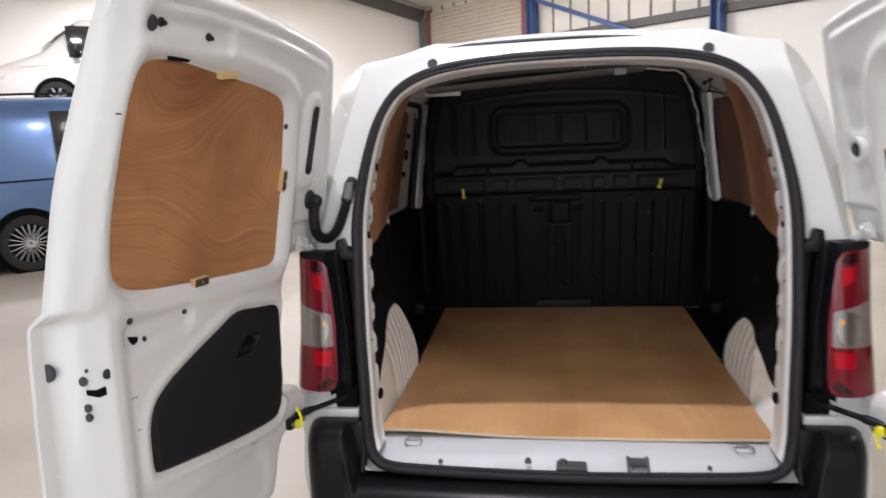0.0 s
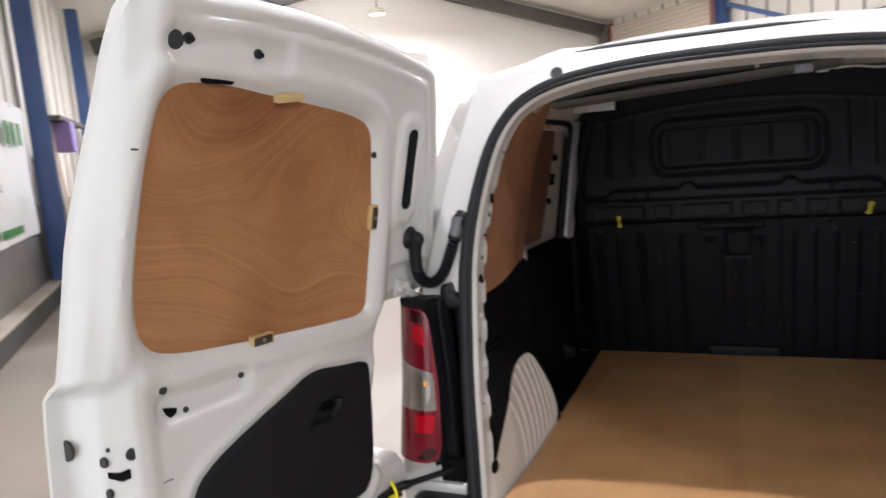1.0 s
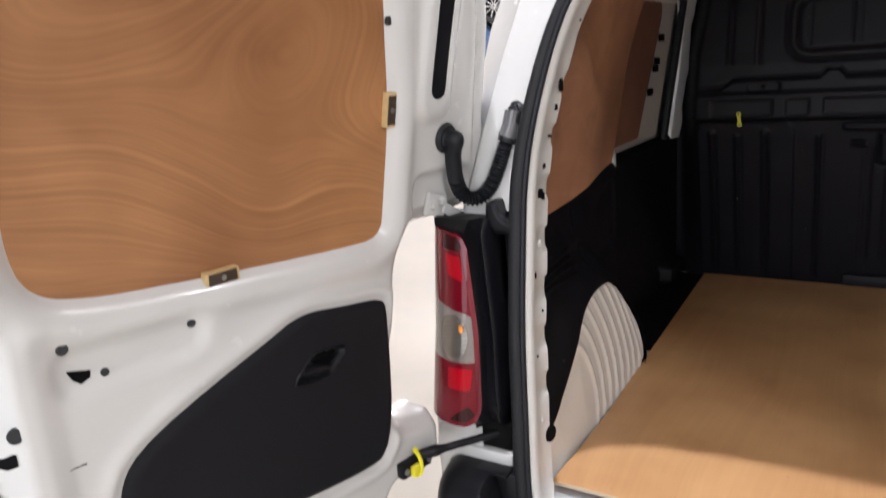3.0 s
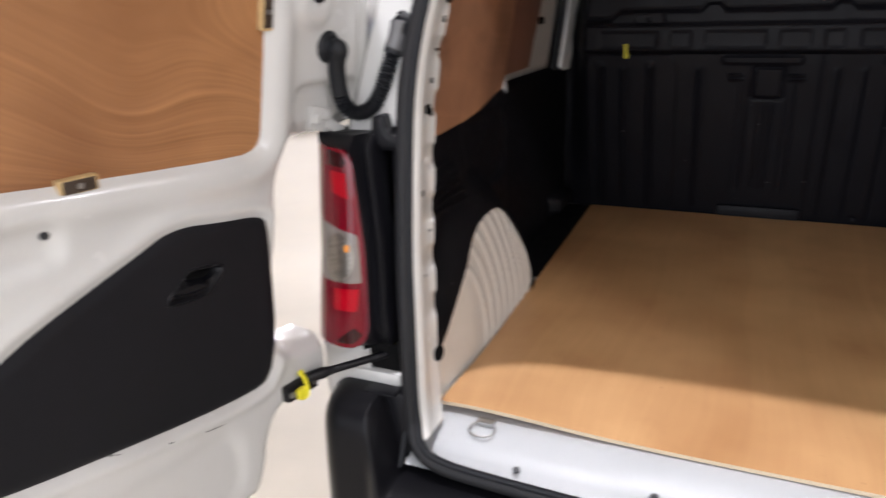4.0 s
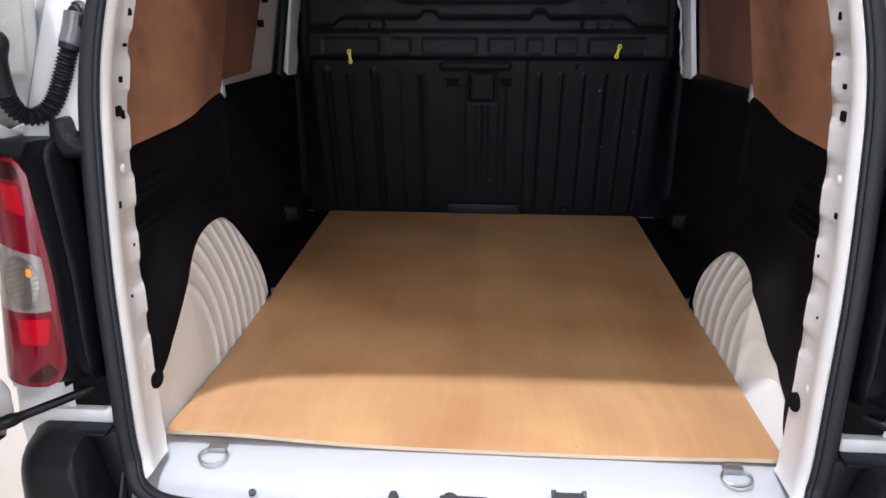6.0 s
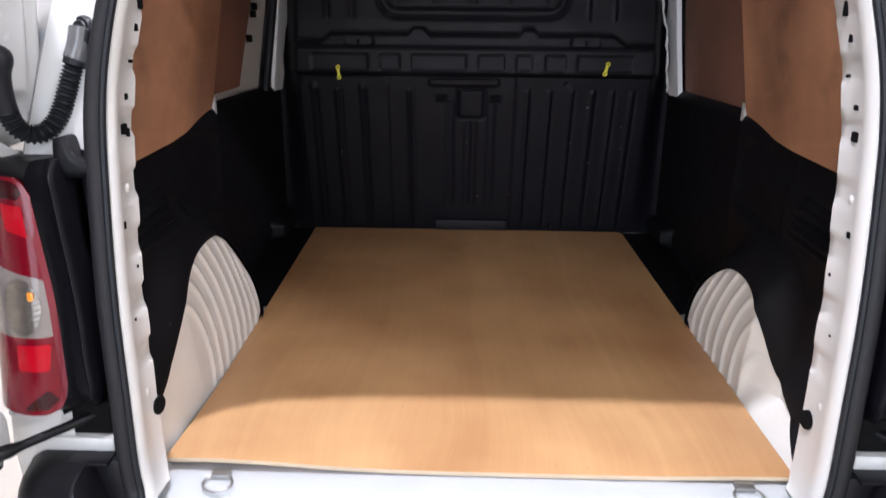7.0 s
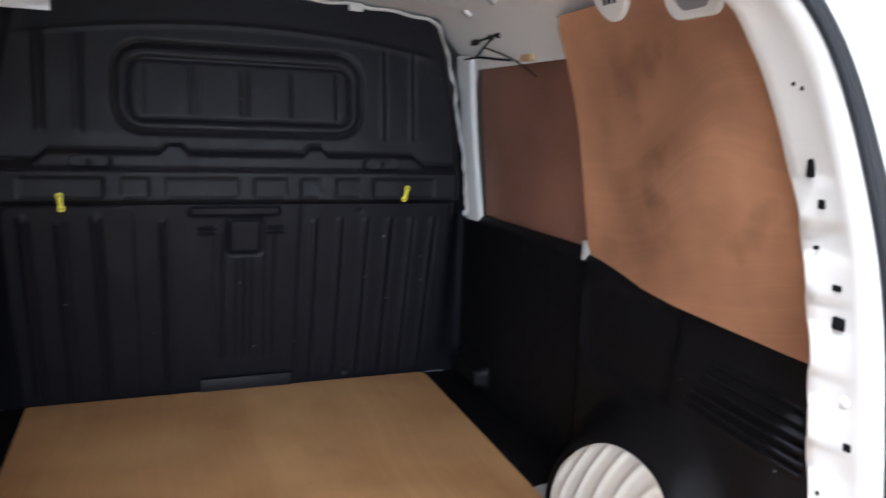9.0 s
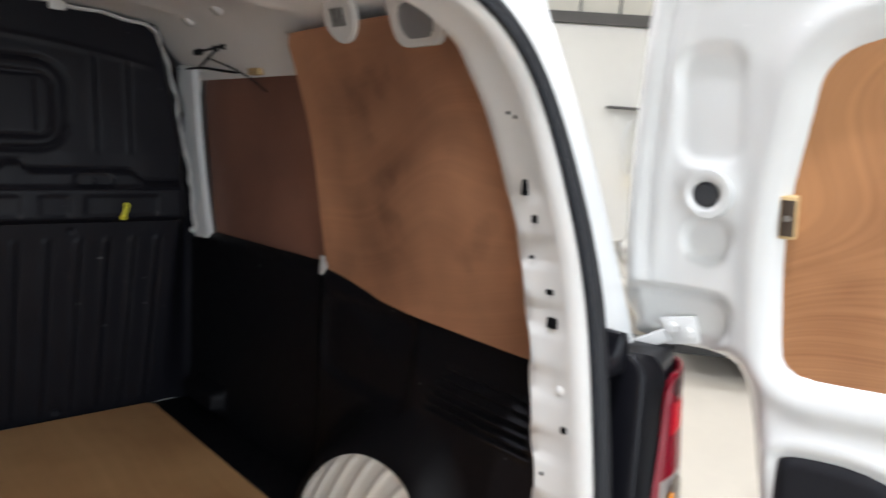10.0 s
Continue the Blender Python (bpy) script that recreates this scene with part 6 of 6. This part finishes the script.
def parked_van(name, label, m, paint, length, width, height, front_windows, spokes, rail=False, group=""):
    """A panel van: tail at local x = 0, nose at x = length, its left side towards local +y."""
    v = tagged(new(name), label, "van", group)
    w = width / 2
    stations = [(0.0, 0.42, 0.96, 0.90), (0.03, 0.36, 0.985, 0.97), (0.25, 0.33, 1.0, 1.0), (0.6 * length, 0.33, 1.0, 1.0), (0.66 * length, 0.33, 0.985, 1.0), (0.80 * length, 0.33, 0.66, 0.99), (0.93 * length, 0.33, 0.54, 0.95), (0.99 * length, 0.36, 0.42, 0.86), (length, 0.42, 0.36, 0.80)]
    rows = []
    for x, z0, top, wide in stations:
        h = height * top
        belt = min(1.12, h * 0.78)
        half = [(0, h), (w * 0.70, h - 0.012), (w * 0.82, h - 0.06), (w * 0.88 if h > 1.3 else w * 0.93, h - 0.16), (w, belt), (w * 1.0, 0.75), (w * 0.985, z0 + 0.12), (w * 0.93, z0), (0, z0)]
        poly = resample(chaikin(half + [(-a, b) for a, b in reversed(half[1:-1])], 2), 64)
        rows.append(np.array([m @ Vector((x, a * wide, b)) for a, b in poly]))
    mesh_ob("body", *loft(rows, True, True), paint, v)
    r = 0.35
    for x in (0.197 * length, 0.77 * length):
        for sy in (1, -1):
            wm = m @ Matrix.Translation((x, sy * (w - 0.088), r)) @ pose(0, 0, 0, -90 * sy, 0, 0)
            road_wheel("road_wheel", wm, r, 0.22, v, spokes, ALLOY)
            part("wheel_house", cyl_bm(r * 1.17, 0.04, m @ Matrix.Translation((x, sy * (w - 0.018), r + 0.015)) @ pose(0, 0, 0, 90), 36), HOLE, v)
    slope = math.degrees(math.atan2(w * 0.12, height - 1.28))
    for sy in (1, -1):
        for x0, x1 in front_windows:
            q = m @ Matrix.Translation((0, sy * (w * 0.945), (1.14 + height - 0.18) / 2)) @ pose(0, 0, 0, sy * slope * 0.75)
            hz = (height - 0.18 - 1.14) / 2
            part("side_window", box_bm((x0, -0.012, -hz), (x1, 0.012, hz), 0.01, q), GLASSDARK, v, "dark tinted side window")
        part("belt_line", box_bm((0.1, sy * w * 0.995 - 0.006, 0.985), (length * 0.9, sy * w * 0.995 + 0.006, 1.0), 0.004, m), paint, v)
        part("slide_rail", box_bm((0.32, sy * w * 1.0 - 0.006, 1.085), (0.40 * length, sy * w * 1.0 + 0.004, 1.105), 0.003, m), HOLE, v)
        part("panel_crease", box_bm((0.30, sy * w * 0.965 - 0.006, 1.28), (0.36 * length, sy * w * 0.965 + 0.006, 1.292), 0.004, m), paint, v)
        part("sill_line", box_bm((0.1, sy * w * 0.99 - 0.008, 0.40), (length * 0.95, sy * w * 0.99 + 0.008, 0.46), 0.006, m), paint, v)
        part("door_gap", box_bm((0.38 * length, sy * w * 1.0 - 0.004, 0.45), (0.38 * length + 0.012, sy * w * 1.0 + 0.002, 1.12), 0.001, m), HOLE, v)
        part("door_gap", box_bm((0.60 * length, sy * w * 1.0 - 0.004, 0.45), (0.60 * length + 0.012, sy * w * 1.0 + 0.002, 1.12), 0.001, m), HOLE, v)
        part("tail_lamp", box_bm((-0.02, min(sy * w * 0.78, sy * (w * 0.985)), 0.88), (0.17, max(sy * w * 0.78, sy * (w * 0.985)), 1.27), 0.02, m), REDLITE, v, "red tail lamp")
        part("head_lamp", box_bm((length * 0.935, sy * w * 0.68 - 0.16, 0.72), (length * 0.985, sy * w * 0.68 + 0.16, 0.90), 0.03, m), CHROME, v, "clear head lamp")
        part("door_mirror", box_bm((length * 0.68, sy * (w + 0.10) - 0.10, 1.12), (length * 0.70, sy * (w + 0.10) + 0.10, 1.38), 0.03, m), GLOSS, v, "black door mirror")
        if rail:
            mesh_ob("roof_rail", *tube([tuple(m @ Vector((x, sy * w * 0.74, height + (0.03 if 0.4 < x < length * 0.58 else 0.0)))) for x in np.linspace(0.3, length * 0.6, 20)], 0.014, 8), GLOSS, v, "black roof rail")
    part("underbody", box_bm((0.15, -w * 0.90, 0.17), (length * 0.96, w * 0.90, 0.37), 0.05, m), TYRE, v, "black underbody")
    part("rear_bumper", box_bm((-0.06, -w * 0.95, 0.36), (0.10, w * 0.95, 0.62), 0.04, m), paint, v)
    part("windscreen", box_bm((-0.02, -w * 0.80, -0.36), (0.0, w * 0.80, 0.36), 0.01, m @ Matrix.Translation((0.735 * length, 0, height * 0.825)) @ pose(0, 0, 0, 0, -52, 0)), GLASSDARK, v, "dark windscreen")
    return v


def lay(s, r, z, turn):
    return Matrix.Translation(hall(s, r, z)) @ HALL.to_3x3().to_4x4() @ pose(0, 0, 0, 0, 0, turn)


parked_van("blue_van", "metallic blue panel van with alloy wheels and dark windows", lay(-1.79, 9.35, 0, 0), BLUE_PAINT, 4.9, 1.90, 2.08, ((1.36, 2.0), (2.18, 2.95)), 20, True)
lifted = parked_van("white_van", "white panel van raised on a workshop lift", lay(4.35, 15.3, 1.9, 180), CARWHITE, 5.2, 1.85, 1.92, ((2.2, 2.85), (2.98, 3.72)), 10)
for k, (z, w) in enumerate(((1.66, 0.62), (1.52, 0.60))):
    part("print_bar", box_bm((0.42, 0.86, z), (0.42 + w, 0.885, z + (0.07 if k == 0 else 0.02)), 0.002, lay(4.35, 15.3, 1.9, 180)), INK, lifted, "dark printed line")
parked_van("white_van", "white van parked against the cladding wall", lay(5.2, -6.2, 0, 90), CARWHITE, 5.0, 1.95, 2.0, ((3.05, 3.6),), 10)


def vehicle_lift():
    lift = tagged(new("vehicle_lift"), "dark two-post vehicle lift holding a white van", "lift")
    for r in (13.9, 16.7):
        slab("post", 1.7, 2.0, r - 0.15, r + 0.15, 0, 3.2, BLUE_STEEL, lift, 0.01)
        for s in (0.4, 3.3):
            m = beam("arm", hall(1.85, r, 1.95), hall(s, 15.3 + (r - 15.3) * 0.45, 1.95), 0.10, 0.08, DARK_STEEL, "")
            m.parent = lift
        for s in (0.4, 3.3):
            part("pad", cyl_bm(0.07, 0.30, Matrix.Translation(hall(s, 15.3 + (r - 15.3) * 0.45, 2.11)), 16), TYRE, lift)


vehicle_lift()


def tyre_stack(s, r, count):
    for k in range(count):
        t = tagged(new("tyre"), "black used tyre in a stack on the concrete floor", "tyre", "stacked tyres")
        a = np.linspace(0, 2 * np.pi, 32, endpoint=False)
        prof = [(0.60, -0.45), (0.80, -0.5), (0.95, -0.46), (1.0, -0.25), (1.0, 0.25), (0.95, 0.46), (0.80, 0.5), (0.60, 0.45), (0.62, 0.0)]
        rows = [np.stack([0.33 * p * np.cos(a), 0.33 * p * np.sin(a), np.full(32, 0.22 * q)], 1) for p, q in prof]
        v, f = loft(rows + rows[:1])
        mesh_ob("tread", v, f, TYRE, t)
        t.matrix_world = Matrix.Translation(hall(s + 0.02 * (k % 2), r + 0.015 * (k % 3), 0.112 + 0.222 * k))


tyre_stack(-2.45, 11.9, 5)
tyre_stack(-2.35, 12.7, 4)


def leaning_boards():
    for k in range(5):
        b = part("board", box_bm((-0.012, -0.11, 0), (0.012, 0.11, 2.1 + 0.12 * k), 0.002, lay(-2.62 - 0.02 * k, 9.85 + 0.21 * k, 0, 0) @ pose(0, 0, 0, 0, -4, 0)), (STEELGREY, PLY_EDGE, RUST, DARK_STEEL, PLY_EDGE)[k], None)
        tagged(b, ("dull grey metal strip leaning on the wall", "pale timber board leaning on the wall", "rusty steel strip leaning on the wall", "dark steel strip leaning on the wall", "pale timber board leaning on the wall")[k], "board", "leaning boards")
    rack = part("wall_shelf", box_bm((-0.16, -1.3, -0.03), (0.16, 1.3, 0.03), 0.004, lay(S_LEFT + 0.18, 11.6, 2.48, 0)), DARK_STEEL, None)
    tagged(rack, "dark steel shelf rail along the cladding wall", "shelf")
    crate = part("carton", box_bm((-0.12, -0.2, -0.22), (0.12, 0.2, 0.22), 0.012, lay(-2.72, 10.95, 2.22, 0)), LILAC, None)
    tagged(crate, "purple printed carton wedged on top of leaning boards", "carton")


leaning_boards()
tagged(slab("wall_box", S_RIGHT - 0.30, S_RIGHT - 0.05, -2.36, -2.06, 0.83, 1.24, SAFETY, None, 0.03), "yellow metal box fixed to the wall", "wall box")
shelf = tagged(slab("wall_shelf", S_RIGHT - 0.35, S_RIGHT - 0.05, -2.14, -1.52, 2.04, 2.07, DARK_STEEL, None, 0.004), "narrow grey shelf on the wall", "shelf")


def hung_cable():
    c = hall(S_RIGHT - 0.12, -1.97, 1.47)
    pts = []
    for t in np.linspace(0, 8 * np.pi, 160):
        pts.append(tuple(c + HA * (0.13 * math.cos(t) * (1 + 0.30 * math.sin(t * 0.7))) + Vector((0, 0, 0.42 * math.sin(t))) + HN * (0.03 * math.sin(t * 0.37))))
    ob = mesh_ob("cable_coil", *tube(pts, 0.010, 6), VINYL, None)
    tagged(ob, "coil of white cable hanging on the wall", "cable")


hung_cable()


def wall_unit():
    unit = tagged(new("wall_unit"), "grey metal unit with a dark panel fixed to the wall", "wall unit")
    slab("case", S_RIGHT - 0.26, S_RIGHT - 0.05, -2.42, -2.17, 1.30, 1.86, ALLOY, unit, 0.02)
    slab("panel", S_RIGHT - 0.268, S_RIGHT - 0.259, -2.39, -2.20, 1.62, 1.83, GREYP, unit, 0.004, "dark panel")
    slab("tray", S_RIGHT - 0.30, S_RIGHT - 0.05, -2.44, -2.15, 1.27, 1.297, DARK_STEEL, unit, 0.004)


wall_unit()
van.matrix_world = RAKE
# lamp bodies at the assumed places, all out of view
for k in range(len(LAMPS)):
    x, y = LAMPS[k]
    hb = tagged(new("assumed_bay_lamp"), "unseen round white high bay lamp, assumed, hung from the roof", "lamp", "high bay lamps")
    part("housing", cyl_bm(0.21, 0.14, pose(x, y, LAMP_Z + 0.09), 28, top=0.12, bevel=0.01), CARWHITE, hb)
    roof = EAVE + (RIDGE - EAVE) * (1 - abs(x * HN.x + y * HN.y - mid_s) / (mid_s - S_LEFT))
    part("stem", cyl_bm(0.012, roof - LAMP_Z - 0.1, pose(x, y, (roof + LAMP_Z + 0.16) / 2), 10), DARK_STEEL, hb)
